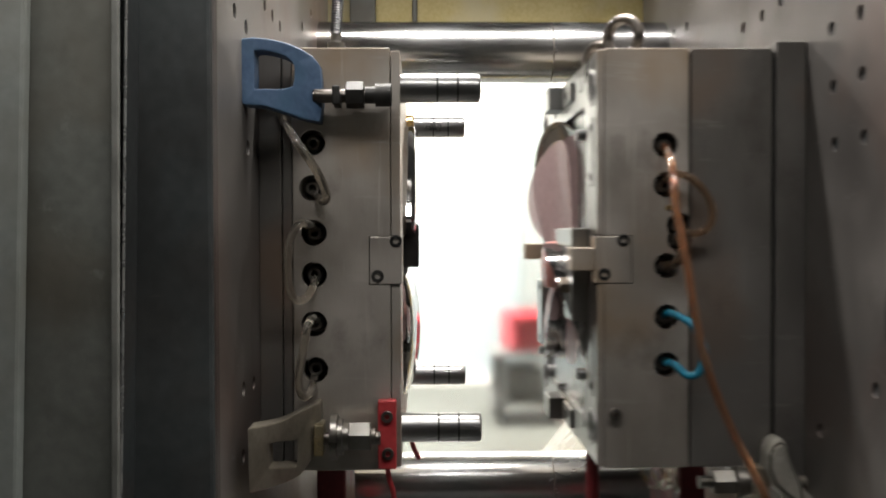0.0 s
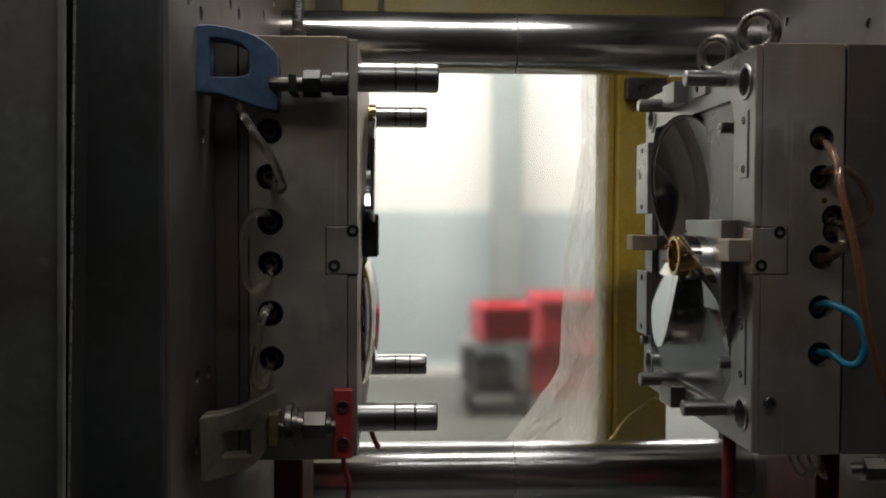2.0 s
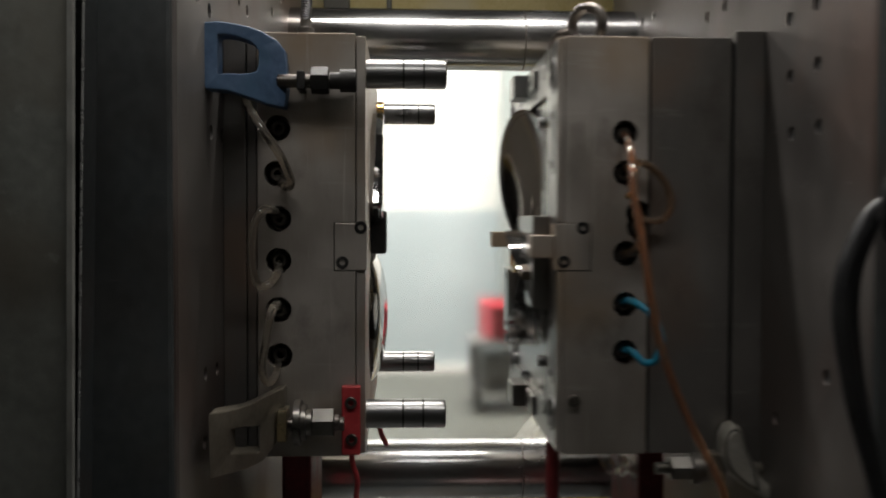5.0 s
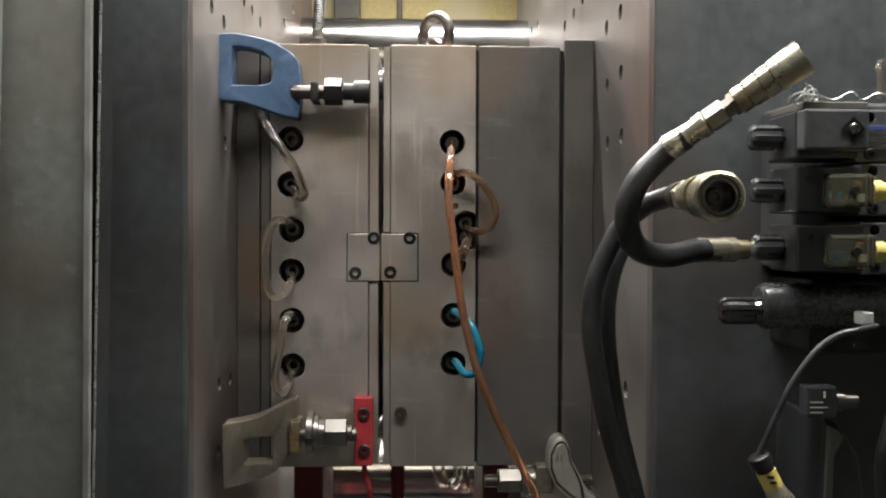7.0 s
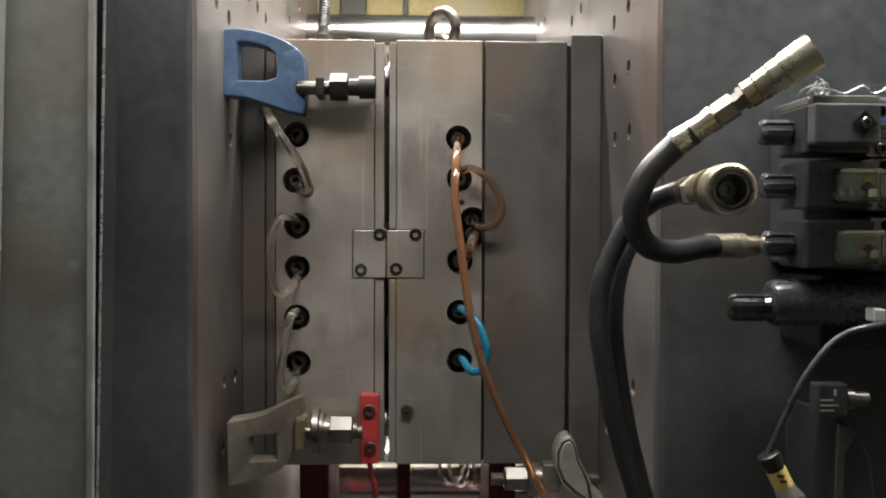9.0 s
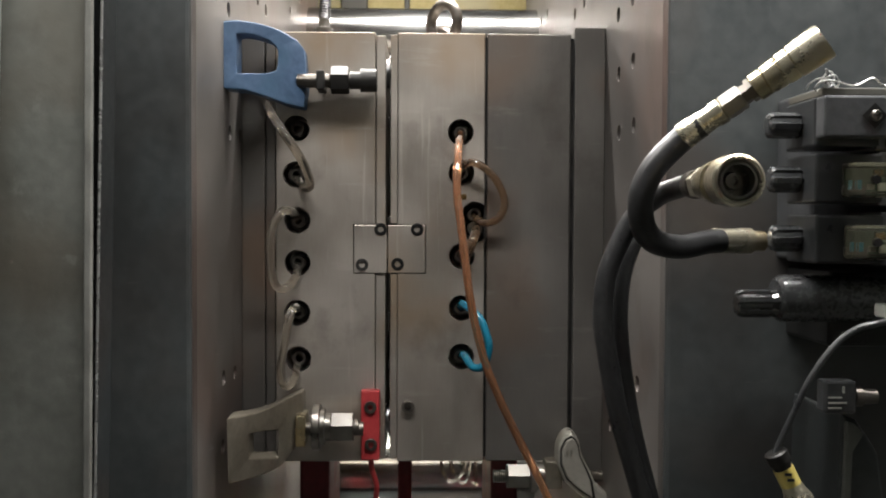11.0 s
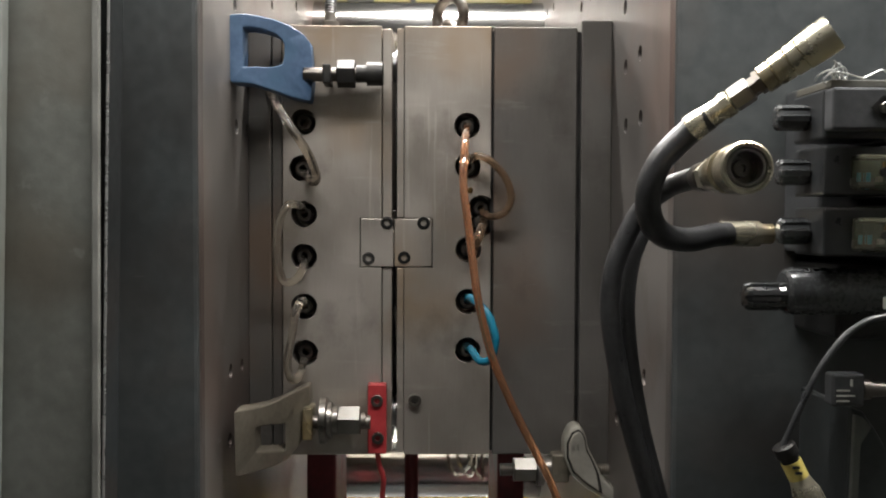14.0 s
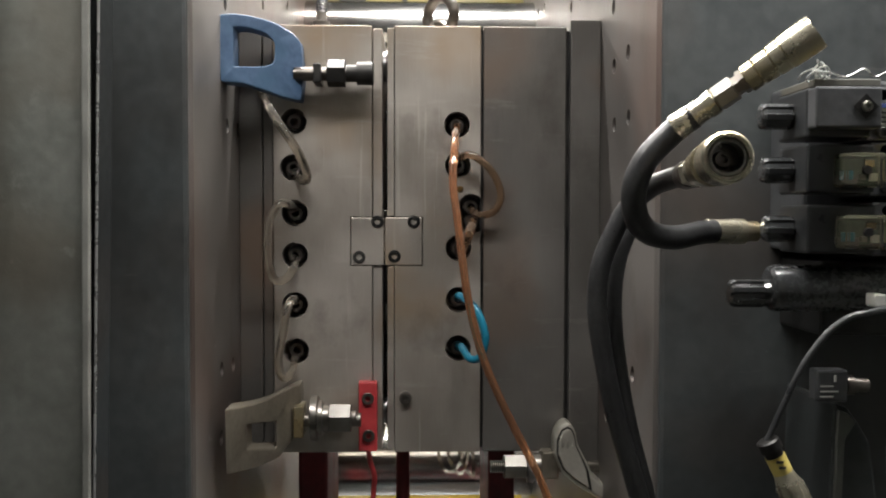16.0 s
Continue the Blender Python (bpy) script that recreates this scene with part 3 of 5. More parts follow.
def face_plate_strip(y0, y1, z0, z1, proud, bolts=True):
    st = part("wear_plate", box(B(), (FACE_X - proud, y0, z0), (FACE_X + 0.002, y1, z1), 0.0015), FACE, moving_mould, "bright ground wear plate")
    if bolts:
        for z in (z0 + 0.012, z1 - 0.012):
            part("plate_bolt", socket(B(), (FACE_X - proud - 0.001, (y0 + y1) / 2, z), (1, 0, 0), 0.004, 0.0055, 0.003, 16), DARK, st)


face_plate_strip(0.022, 0.05, 1.29, 1.375, 0.0015)
face_plate_strip(0.022, 0.05, 1.03, 1.115, 0.0015)
face_plate_strip(0.448, 0.522, 1.25, 1.372, 0.008)
face_plate_strip(0.448, 0.512, 1.04, 1.150, 0.008)
face_plate_strip(0.17, 0.24, 1.415, 1.44, 0.005)
face_plate_strip(0.26, 0.32, 1.415, 1.448, 0.022, False)
face_plate_strip(0.17, 0.24, 0.958, 0.985, 0.005)
face_plate_strip(0.26, 0.32, 0.953, 0.985, 0.022, False)

# fan core: three polished petals round a brass ring
HUB_Z, HUB_Y, HUB_X = 1.185, 0.245, -0.012
PITCH = 0.24


def petal(bm, phi, x0, thick, size=1.0, back=None, pitch=PITCH, camber=None):
    """A blade in the plane across the x axis; with back it becomes a solid that reaches that x."""
    r = Vector((0, math.sin(phi), math.cos(phi)))
    t = Vector((0, math.cos(phi), -math.sin(phi)))
    nu, nv = 18, 10
    camber = (1.7 if 1.5 < phi < 3 else -2.2) if camber is None else camber
    front, rear = [], []
    for i in range(nu + 1):
        u = 0.024 + (0.182 * size - 0.024) * (1 - math.cos(math.pi * i / nu)) / 2
        w = 0.083 * math.sqrt(max(0.0, 1 - ((u - 0.104 * size) / (0.0785 * size)) ** 2)) * size
        w = max(w, 0.017 if u < 0.06 else 0.0008)
        f, g = [], []
        for j in range(nv + 1):
            v = w * (2 * j / nv - 1)
            x = x0 - pitch * v + 0.9 * (u - 0.1) * v + camber * v * v + 0.004
            q = Vector((x, HUB_Y, HUB_Z)) + r * u + t * v
            f.append(bm.verts.new(q))
            g.append(bm.verts.new((x + thick if back is None else max(back, x + 0.001), q.y, q.z)))
        front.append(f)
        rear.append(g)
    for i in range(nu):
        for j in range(nv):
            bm.faces.new((front[i][j], front[i][j + 1], front[i + 1][j + 1], front[i + 1][j])).smooth = True
            bm.faces.new((rear[i][j], rear[i + 1][j], rear[i + 1][j + 1], rear[i][j + 1])).smooth = True
    for i in range(nu):
        for j in (0, nv):
            bm.faces.new((front[i][j], front[i + 1][j], rear[i + 1][j], rear[i][j]))
    for j in range(nv):
        for i in (0, nu):
            bm.faces.new((front[i][j], front[i][j + 1], rear[i][j + 1], rear[i][j]))
    return bm


part("core_insert", cut(box(B(), (FACE_X + 0.0065, 0.068, 0.985), (FACE_X + 0.0078, 0.448, 1.398)), slab(B(), blade_hole, "x", -0.06, 0.06)), DARK_REFLECTION, moving_mould, "polished core insert with a dark reflection put into its colour")
DISH = (0.255, 1.288)
DISH_SIZE = (0.082, 0.105)
DISH_LEAN, DISH_TIP, DISH_SINK = 0.38, 0.10, 0.020


def dish(bm, r0, r1, lift, back):
    """The hollow leaning oval of the upper blade core between two shares of its radius, down to the plane back."""
    seg, steps = 56, 14
    rings = []
    for i in range(steps + 1):
        r = r0 + (r1 - r0) * i / steps
        ring = []
        for k in range(seg):
            a = 2 * math.pi * k / seg
            v, w = DISH_SIZE[0] * r * math.cos(a), DISH_SIZE[1] * r * math.sin(a)
            sink = DISH_SINK * (1 - min(1.0, r) ** 2)
            ring.append(bm.verts.new((0.001 - DISH_LEAN * v - DISH_TIP * w + sink - lift, DISH[0] + v, DISH[1] + w)))
        rings.append(ring)
    rings.append([bm.verts.new((back, q.co.y, q.co.z)) for q in rings[-1]])
    for a, b in zip(rings, rings[1:]):
        for k in range(seg):
            bm.faces.new((a[k], a[(k + 1) % seg], b[(k + 1) % seg], b[k])).smooth = True
    if r0 < 0.1:
        bm.faces.new(rings[0][::-1])
    else:
        low = [bm.verts.new((back, q.co.y, q.co.z)) for q in rings[0]]
        for k in range(seg):
            bm.faces.new((rings[0][k], low[k], low[(k + 1) % seg], rings[0][(k + 1) % seg]))
    return bm


part("blade_core", dish(B(), 0.02, 0.955, 0.0, 0.05), MIRROR, moving_mould, "mirror polished hollow blade core")
part("blade_rim", dish(B(), 0.96, 1.03, 0.001, 0.05), MIRROR, moving_mould, "thin ground rim round the upper blade core")
part("blade_core", petal(B(), radians(120), HUB_X + 0.003, 0.0, 1.12, 0.012, 0.24, 0.4), MIRROR, moving_mould, "mirror polished blade-shaped core")
part("blade_core", petal(B(), radians(240), HUB_X + 0.003, 0.0, 1.10, 0.012, 0.45, -0.4), MIRROR, moving_mould, "mirror polished blade-shaped core")
part("hub_core", rod(B(), (-0.004, HUB_Y, HUB_Z), (0.012, HUB_Y, HUB_Z), 0.036, 32, 0.002), FACE, moving_mould)
part("hub_ring", pipe(B(), (-0.024, HUB_Y, HUB_Z), (1, 0, 0), 0.03, 0.030, 0.024, 32), BRASS, moving_mould, "bright brass hub ring")
for dy, dz in ((0.0, 0.014), (0.012, -0.008), (-0.012, -0.008)):
    PUSHERS.append((part("ejector_pin", rod(B(), (-0.036, HUB_Y + dy, HUB_Z + dz), (0.0, HUB_Y + dy, HUB_Z + dz), 0.0016, 10), BRASS, moving_mould), 0.034))
slide_block = cut(box(B(), (-0.020, 0.055, 1.12), (0.012, 0.200, 1.238), 0.0015), rod(B(), (-0.05, 0.25, 1.10), (0.03, 0.25, 1.10), 0.135, 48))
part("slide_block", slide_block, FACE, moving_mould, "ground steel corner slide block")


def eye_bolt(y):
    ob = rides(thing("lifting_eye", (0.068, y, ZT), "dark steel lifting eye bolt screwed into the mould top", "eye bolt", "lifting eyes"))
    part("ring", torus(B(), (0.068, y, ZT + 0.046), (0.73, 0.68, 0), 0.0255, 0.0074), BOLT, ob)
    part("shank", lathe(B(), (0.068, y, ZT), (0, 0, 1), [(0, 0.013), (0.004, 0.013), (0.005, 0.011), (0.012, 0.009), (0.022, 0.0085)], 20), BOLT, ob)


eye_bolt(0.16)
eye_bolt(0.33)

# cavity side: pads that stand proud of the parting face
part("cavity_pad", slab(B(), [(0.12, 1.25), (0.16, 1.35), (0.245, 1.39), (0.33, 1.36), (0.37, 1.25), (0.30, 1.215), (0.19, 1.215)], "x", -0.006, 0.013, 0.006), MIRROR, fixed_mould, "polished upper cavity pad")
part("cavity_block", box(B(), (-0.006, 0.17, 1.185), (0.017, 0.24, 1.245), 0.003), DARK, fixed_mould, "dark cavity block")
dome = B()
bmesh.ops.create_uvsphere(dome, u_segments=40, v_segments=20, radius=1.0, matrix=Matrix.LocRotScale((-0.012, 0.24, 1.095), None, (0.031, 0.14, 0.1)))
bmesh.ops.bisect_plane(dome, geom=dome.verts[:] + dome.edges[:] + dome.faces[:], plane_co=(-0.006, 0, 0), plane_no=(-1, 0, 0), clear_outer=True)
for f in dome.faces:
    f.smooth = True
part("cavity_dome", dome, MIRROR, fixed_mould, "mirror polished convex cavity blade")
part("pin_collar", pipe(B(), (-0.006, 0.454, 1.411), (1, 0, 0), 0.014, 0.021, 0.0174, 28), BRASS, fixed_mould, "brass collar")
for z in (1.26, 1.10):
    part("face_bolt", rod(B(), (-0.006, 0.40, z), (0.004, 0.40, z), 0.007, 16, 0.001), BOLT, fixed_mould)

# ---- fittings and hoses of the mould ----


def nipple(q, ride):
    ob = thing("hose_nipple", q, "dark push-in hose fitting sunk in the mould side", "hose fitting", "hose fittings")
    part("collar", pipe(B(), (q[0], 0.022, q[2]), (0, 1, 0), 0.02, 0.0118, 0.0062, 20), DARK, ob)
    part("socket", pipe(B(), (q[0], 0.008, q[2]), (0, 1, 0), 0.015, 0.0085, 0.005, 20), BOLT, ob)
    if ride:
        rides(ob)


for q in left_holes:
    nipple(q, False)
for q in right_holes:
    nipple(q, True)


def hose(name, pts, r, material, label, ride=False, group=""):
    ob = solo(name, tube(B(), pts, r, 12), material, pts[0], label, "hose", group)
    return rides(ob) if ride else ob


COOL = "clear plastic cooling hose looped between two mould fittings"
hose("cooling_hose", [(-0.147, 0.000, 1.376), (-0.132, -0.040, 1.354), (-0.117, -0.055, 1.332), (-0.098, -0.050, 1.303), (-0.090, -0.025, 1.276), (-0.098, -0.008, 1.271), (-0.112, 0.020, 1.285)], 0.0052, CLEAR, COOL, group="cooling hoses")
hose("cooling_hose", [(-0.110, 0.020, 1.233), (-0.111, -0.012, 1.242), (-0.122, -0.030, 1.243), (-0.132, -0.035, 1.221), (-0.134, -0.035, 1.185), (-0.128, -0.030, 1.157), (-0.115, -0.022, 1.157), (-0.108, -0.006, 1.171), (-0.111, 0.020, 1.181)], 0.0050, CLEAR, COOL, group="cooling hoses")
hose("cooling_hose", [(-0.110, 0.020, 1.121), (-0.108, -0.010, 1.132), (-0.113, -0.025, 1.124), (-0.118, -0.030, 1.093), (-0.123, -0.030, 1.061), (-0.118, -0.028, 1.042), (-0.110, -0.015, 1.047), (-0.110, 0.020, 1.064)], 0.0050, CLEAR, COOL, group="cooling hoses")
hose("drain_hose", [(0.085, 0.020, 1.340), (0.082, -0.015, 1.330), (0.079, -0.050, 1.306), (0.077, -0.068, 1.265), (0.081, -0.080, 1.228), (0.086, -0.090, 1.186), (0.093, -0.092, 1.138), (0.1065, -0.090, 1.083), (0.124, -0.085, 1.039), (0.142, -0.080, 1.001), (0.160, -0.080, 0.966), (0.179, -0.080, 0.926), (0.200, -0.080, 0.860), (0.213, -0.080, 0.764)], 0.0047, AMBER, "long amber translucent hose hanging from the mould", True)
hose("cooling_hose", [(0.085, 0.020, 1.292), (0.086, -0.010, 1.297), (0.098, -0.020, 1.301), (0.114, -0.022, 1.292), (0.128, -0.022, 1.275), (0.1345, -0.022, 1.253), (0.127, -0.020, 1.236), (0.113, -0.015, 1.231), (0.104, 0.000, 1.235), (0.102, 0.020, 1.240)], 0.0046, SHADED_AMBER, "amber plastic cooling hose looped between two mould fittings", True, "cooling hoses")
hose("cooling_hose", [(0.103, 0.020, 1.225), (0.102, -0.012, 1.222), (0.097, -0.030, 1.210), (0.091, -0.020, 1.195), (0.086, 0.020, 1.190)], 0.0058, SHADED_AMBER, "amber plastic cooling hose looped between two mould fittings", True, "cooling hoses")
hose("cooling_hose", [(0.086, 0.020, 1.130), (0.087, -0.015, 1.136), (0.096, -0.040, 1.131), (0.105, -0.050, 1.122), (0.1115, -0.055, 1.106), (0.1145, -0.055, 1.0895), (0.109, -0.050, 1.0695), (0.098, -0.042, 1.066), (0.089, -0.020, 1.076), (0.087, 0.020, 1.071)], 0.0046, TEAL, "bright teal cooling hose looped between two mould fittings", True, "cooling hoses")

# ---- mould clamps ----


def ring_plate(bm, outer, inner, thick):
    """A frame between two outlines of equal length, thick along y."""
    rows = [[bm.verts.new(q) for q in outer], [bm.verts.new(q) for q in inner]]
    rows += [[bm.verts.new((q[0], q[1] + thick, q[2])) for q in inner], [bm.verts.new((q[0], q[1] + thick, q[2])) for q in outer]]
    rows.append(rows[0])
    k = len(outer)
    for a, b in zip(rows, rows[1:]):
        for i in range(k):
            bm.faces.new((a[i], a[(i + 1) % k], b[(i + 1) % k], b[i]))
    bmesh.ops.recalc_face_normals(bm, faces=bm.faces)
    bmesh.ops.bevel(bm, geom=bm.edges[:], offset=0.0016, segments=2, affect="EDGES", profile=0.5)
    return bm


def along_x(bm, p, prof, seg):
    return lathe(bm, p, (1, 0, 0), prof, seg)


clamp = thing("mould_clamp", (-0.131, -0.091, 0.947), "bare cast steel mould clamp with a square window", "mould clamp", "mould clamps")
part("arm", ring_plate(B(), [(-0.159, -0.154, 1.032), (-0.149, -0.129, 1.029), (-0.138, -0.104, 1.027), (-0.127, -0.081, 1.028), (-0.116, -0.058, 1.031), (-0.105, -0.037, 1.034), (-0.099, -0.026, 1.034), (-0.098, -0.026, 1.016), (-0.100, -0.030, 0.995), (-0.106, -0.041, 0.973), (-0.118, -0.064, 0.958), (-0.131, -0.091, 0.957), (-0.146, -0.125, 0.960), (-0.158, -0.153, 0.964)],
     [(-0.144, -0.119, 1.007), (-0.140, -0.109, 1.006), (-0.135, -0.099, 1.005), (-0.131, -0.088, 1.003), (-0.126, -0.079, 1.001), (-0.120, -0.068, 1.000), (-0.120, -0.067, 0.997), (-0.120, -0.067, 0.992), (-0.120, -0.067, 0.985), (-0.120, -0.068, 0.976), (-0.121, -0.068, 0.970), (-0.129, -0.087, 0.974), (-0.138, -0.106, 0.978), (-0.144, -0.118, 0.981)], 0.034), CAST, clamp)
bolt = part("clamp_bolt", along_x(B(), (-0.113, -0.030, 0.993), [(0, 0.008), (0.085, 0.008)], 16), BOLT, clamp)
part("square_nut", box(B(), (-0.104, -0.048, 1.012), ((-0.093, -0.012, 0.972)[0], -0.012, (-0.090, -0.030, 0.976)[2]), 0.0015), COUPLER, bolt)
part("washer", along_x(B(), (-0.086, -0.030, 0.995), [(0, 0.024), (0.001, 0.0265), (0.008, 0.0265), (0.009, 0.025), (0.0092, 0.021), (0.014, 0.021), (0.0145, 0.016), (0.021, 0.016)], 32), NUT, bolt)
part("hex_nut", along_x(B(), (-0.065, -0.030, 0.995), [(0, 0.0165), (0.001, 0.0178), (0.025, 0.0178), (0.026, 0.0165)], 6), NUT, bolt)
part("thread_end", along_x(B(), (-0.040, -0.030, 0.995), [(0, 0.0095), (0.006, 0.0095), (0.007, 0.008)], 18), BOLT, bolt)

clamp = thing("mould_clamp", (-0.140, -0.066, 1.371), "chipped blue painted mould clamp with a square window", "mould clamp", "mould clamps")
part("arm", ring_plate(B(), [(-0.174, -0.099, 1.444), (-0.162, -0.087, 1.448), (-0.147, -0.073, 1.449), (-0.133, -0.060, 1.448), (-0.119, -0.047, 1.445), (-0.105, -0.035, 1.438), (-0.097, -0.028, 1.429), (-0.095, -0.026, 1.410), (-0.094, -0.026, 1.385), (-0.097, -0.029, 1.362), (-0.115, -0.044, 1.364), (-0.132, -0.059, 1.369), (-0.153, -0.079, 1.374), (-0.173, -0.099, 1.373)],
     [(-0.162, -0.087, 1.433), (-0.155, -0.080, 1.435), (-0.146, -0.072, 1.435), (-0.139, -0.065, 1.434), (-0.131, -0.058, 1.432), (-0.125, -0.053, 1.427), (-0.123, -0.051, 1.422), (-0.123, -0.050, 1.416), (-0.123, -0.051, 1.408), (-0.125, -0.053, 1.400), (-0.133, -0.060, 1.396), (-0.143, -0.069, 1.394), (-0.152, -0.078, 1.393), (-0.162, -0.087, 1.391)], 0.032), BLUE, clamp)
bolt = part("clamp_bolt", along_x(B(), (-0.104, -0.030, 1.392), [(0, 0.008), (0.08, 0.008)], 16), BOLT, clamp)
part("square_nut", box(B(), (-0.081, -0.046, 1.402), ((-0.072, -0.012, 1.382)[0], -0.012, (-0.070, -0.030, 1.380)[2]), 0.0015), DARK, bolt)
part("hex_nut", along_x(B(), (-0.066, -0.030, 1.393), [(0, 0.0145), (0.001, 0.0158), (0.02, 0.0158), (0.021, 0.0145)], 6), DARK, bolt)
part("bolt_head", along_x(B(), (-0.044, -0.030, 1.393), [(0, 0.010), (0.012, 0.010), (0.012, 0.0135), (0.03, 0.0135), (0.031, 0.012)], 24), DARK, bolt)

strap = thing("safety_strap", (-0.020, -0.012, 0.951), "red painted steel mould strap with two socket bolts", "mould strap")
part("bar", box(B(), (-0.032, -0.016, 1.034), ((-0.010, -0.016, 1.034)[0], -0.0005, (-0.009, -0.016, 0.952)[2]), 0.0015), RED, strap)
for q in ((-0.021, -0.019, 1.015), (-0.020, -0.019, 0.971)):
    part("socket_bolt", socket(B(), q, (0, 1, 0), 0.008, 0.0072, 0.0035, 20), BOLT, strap)
hose("red_lead", [(-0.021, -0.004, 0.952), (-0.019, -0.004, 0.937), (-0.014, 0.000, 0.918), (-0.016, 0.010, 0.889), (-0.017, 0.020, 0.823)], 0.0032, RED, "thin red lead hanging below the strap")
hose("red_lead", [(-0.001, 0.300, 0.937), (0.006, 0.320, 0.901), (0.014, 0.340, 0.877)], 0.004, RED, "thin red lead hanging behind the mould")

wing = rides(thing("mould_clamp", (0.221, -0.020, 0.920), "pale cast leaf-shaped mould clamp on a threaded rod", "mould clamp", "mould clamps"))
leaf = [(0.209, -0.03, 0.9915), (0.2145, -0.03, 0.988), (0.219, -0.03, 0.979), (0.2215, -0.03, 0.964), (0.231, -0.03, 0.946), (0.239, -0.03, 0.928), (0.256, -0.03, 0.9135), (0.276, -0.03, 0.902), (0.270, -0.03, 0.893), (0.244, -0.03, 0.901), (0.220, -0.03, 0.916), (0.202, -0.03, 0.932), (0.1935, -0.03, 0.952), (0.1935, -0.03, 0.973), (0.200, -0.03, 0.987)]
leaf = [(q[0] + 0.004, q[1], q[2] - 0.002) for q in leaf]
cx, cz = 0.214, 0.956
inset = [(cx + (q[0] - cx) * 0.72, cz + (q[2] - cz) * 0.78) for q in leaf[:6] + leaf[9:]]
part("arm", slab(B(), [(q[0], q[2]) for q in leaf], "y", -0.03, 0.0, 0.004), PALE_CAST, wing)
# No groove is cut: a dark band paints in its shade.
part("groove", slab(B(), [(cx + (x - cx) * 1.16, cz + (z - cz) * 1.08) for x, z in inset], "y", -0.0306, -0.028), DARK, wing, "dark band painting in a groove's shade round the raised pad")
part("raised_pad", slab(B(), inset, "y", -0.0335, -0.028, 0.0015), PALE_CAST, wing)
for dx in (-0.003, 0.002):
    part("cast_mark", box(B(), (cx - 0.004 + dx, -0.0335, cz + 0.004), (cx - 0.0025 + dx, -0.0323, cz + 0.012)), LABEL, wing, "small raised casting mark")
rod_part = part("threaded_rod", along_x(B(), (0.125, 0.000, 0.929), [(0.0025 * i + d, 0.0078 - (0.0011 if d else 0)) for i in range(66) for d in (0.0, 0.00125)], 16), NUT, wing)
part("hex_nut", along_x(B(), (0.141, 0.000, 0.929), [(0, 0.014), (0.001, 0.0155), (0.026, 0.0155), (0.027, 0.014)], 6), NUT, rod_part)
part("washer", along_x(B(), (0.169, 0.000, 0.929), [(0, 0.019), (0.007, 0.019), (0.0075, 0.016), (0.016, 0.016)], 28), NUT, rod_part)
part("square_nut", box(B(), (0.185, -0.018, 0.951), ((0.205, -0.018, 0.919)[0], 0.018, (0.205, -0.018, 0.918)[2]), 0.002), CAST, rod_part)

# ---- below the mould ----
solo("mould_support", box(B(), (-0.118, 0.10, 0.45), (-0.08, 0.26, ZB), 0.004), SHADED_RED, (-0.1, 0.18, 0.45), "red painted support block under the fixed mould half", "support block")
rides(solo("mould_support", box(B(), (0.13, 0.10, 0.46), (0.165, 0.26, ZB), 0.004), SHADED_RED, (0.15, 0.18, 0.45), "red painted support block under the moving mould half", "support block"))
rides(solo("red_pipe", tube(B(), [(0.018, 0.12, ZB), (0.018, 0.118, 0.8), (0.022, 0.12, 0.6), (0.03, 0.13, 0.46)], 0.009, 16), SHADED_RED, (0.02, 0.12, 0.46), "red pipe hanging below the moving mould half", "pipe"))
for dx in (0.0, 0.012, 0.026):
    rides(solo("thermocouple_lead", tube(B(), [(0.066 + dx, 0.05, ZB + 0.004), (0.064 + dx, 0.03, 0.932), (0.074 + dx * 1.2, 0.02, 0.917 - dx * 0.2), (0.09 + dx * 0.6, 0.03, 0.926), (0.094 + dx * 0.5, 0.05, ZB + 0.004)], 0.0022, 10), CLEAR, (0.07 + dx, 0.05, ZB), "beige sensor lead looped under the mould", "cable", "sensor leads"))
conduit = thing("sensor_conduit", (-0.114, 0.361, ZT), "blue-grey ribbed conduit plugged into the mould top", "conduit")
part("sleeve", lathe(B(), (-0.114, 0.361, 1.548), (0.06, 0, 1), [(0.004 * i + d, 0.0095 - d * 0.6) for i in range(70) for d in (0.0, 0.002)], 16), PLASTIC, conduit)
part("plug", lathe(B(), (-0.114, 0.361, ZT), (0, 0, 1), [(0, 0.012), (0.05, 0.012), (0.05, 0.0105), (0.066, 0.0105), (0.066, 0.0135), (0.08, 0.0135), (0.082, 0.0085), (0.098, 0.0085)], 20), NUT, conduit, "bright metal plug")

# ---- hydraulic valves on the moving platen ----
VY = -0.37


def bx(a, b, y0, y1):
    return (a[0], y0, a[2]), (b[0], y1, b[2])


manifold = rides(thing("valve_manifold", (0.42, -0.27, 1.15), "dark steel valve manifold block bolted to the platen", "manifold"))
lo, hi = bx((0.357, -0.330, 1.201), (0.504, -0.330, 1.342), -0.335, -0.262)
part("block", box(B(), lo, hi, 0.003), VALVE, manifold)


def ribbed(bm, p, prof, n):
    """A knob along x whose side carries n ribs."""
    rings = []
    for s, r in prof:
        ring = []
        for i in range(4 * n):
            q = r * (1.0 if i % 4 < 2 else 0.84)
            a = 2 * math.pi * (i + (0.25 if i % 2 else -0.25)) / (4 * n)
            ring.append(bm.verts.new((p[0] + s, p[1] + q * math.cos(a), p[2] + q * math.sin(a))))
        rings.append(ring)
    for a, b in zip(rings, rings[1:]):
        for i in range(4 * n):
            bm.faces.new((a[i], a[(i + 1) % (4 * n)], b[(i + 1) % (4 * n)], b[i]))
    bm.faces.new(rings[0][::-1])
    bm.faces.new(rings[-1])
    return bm


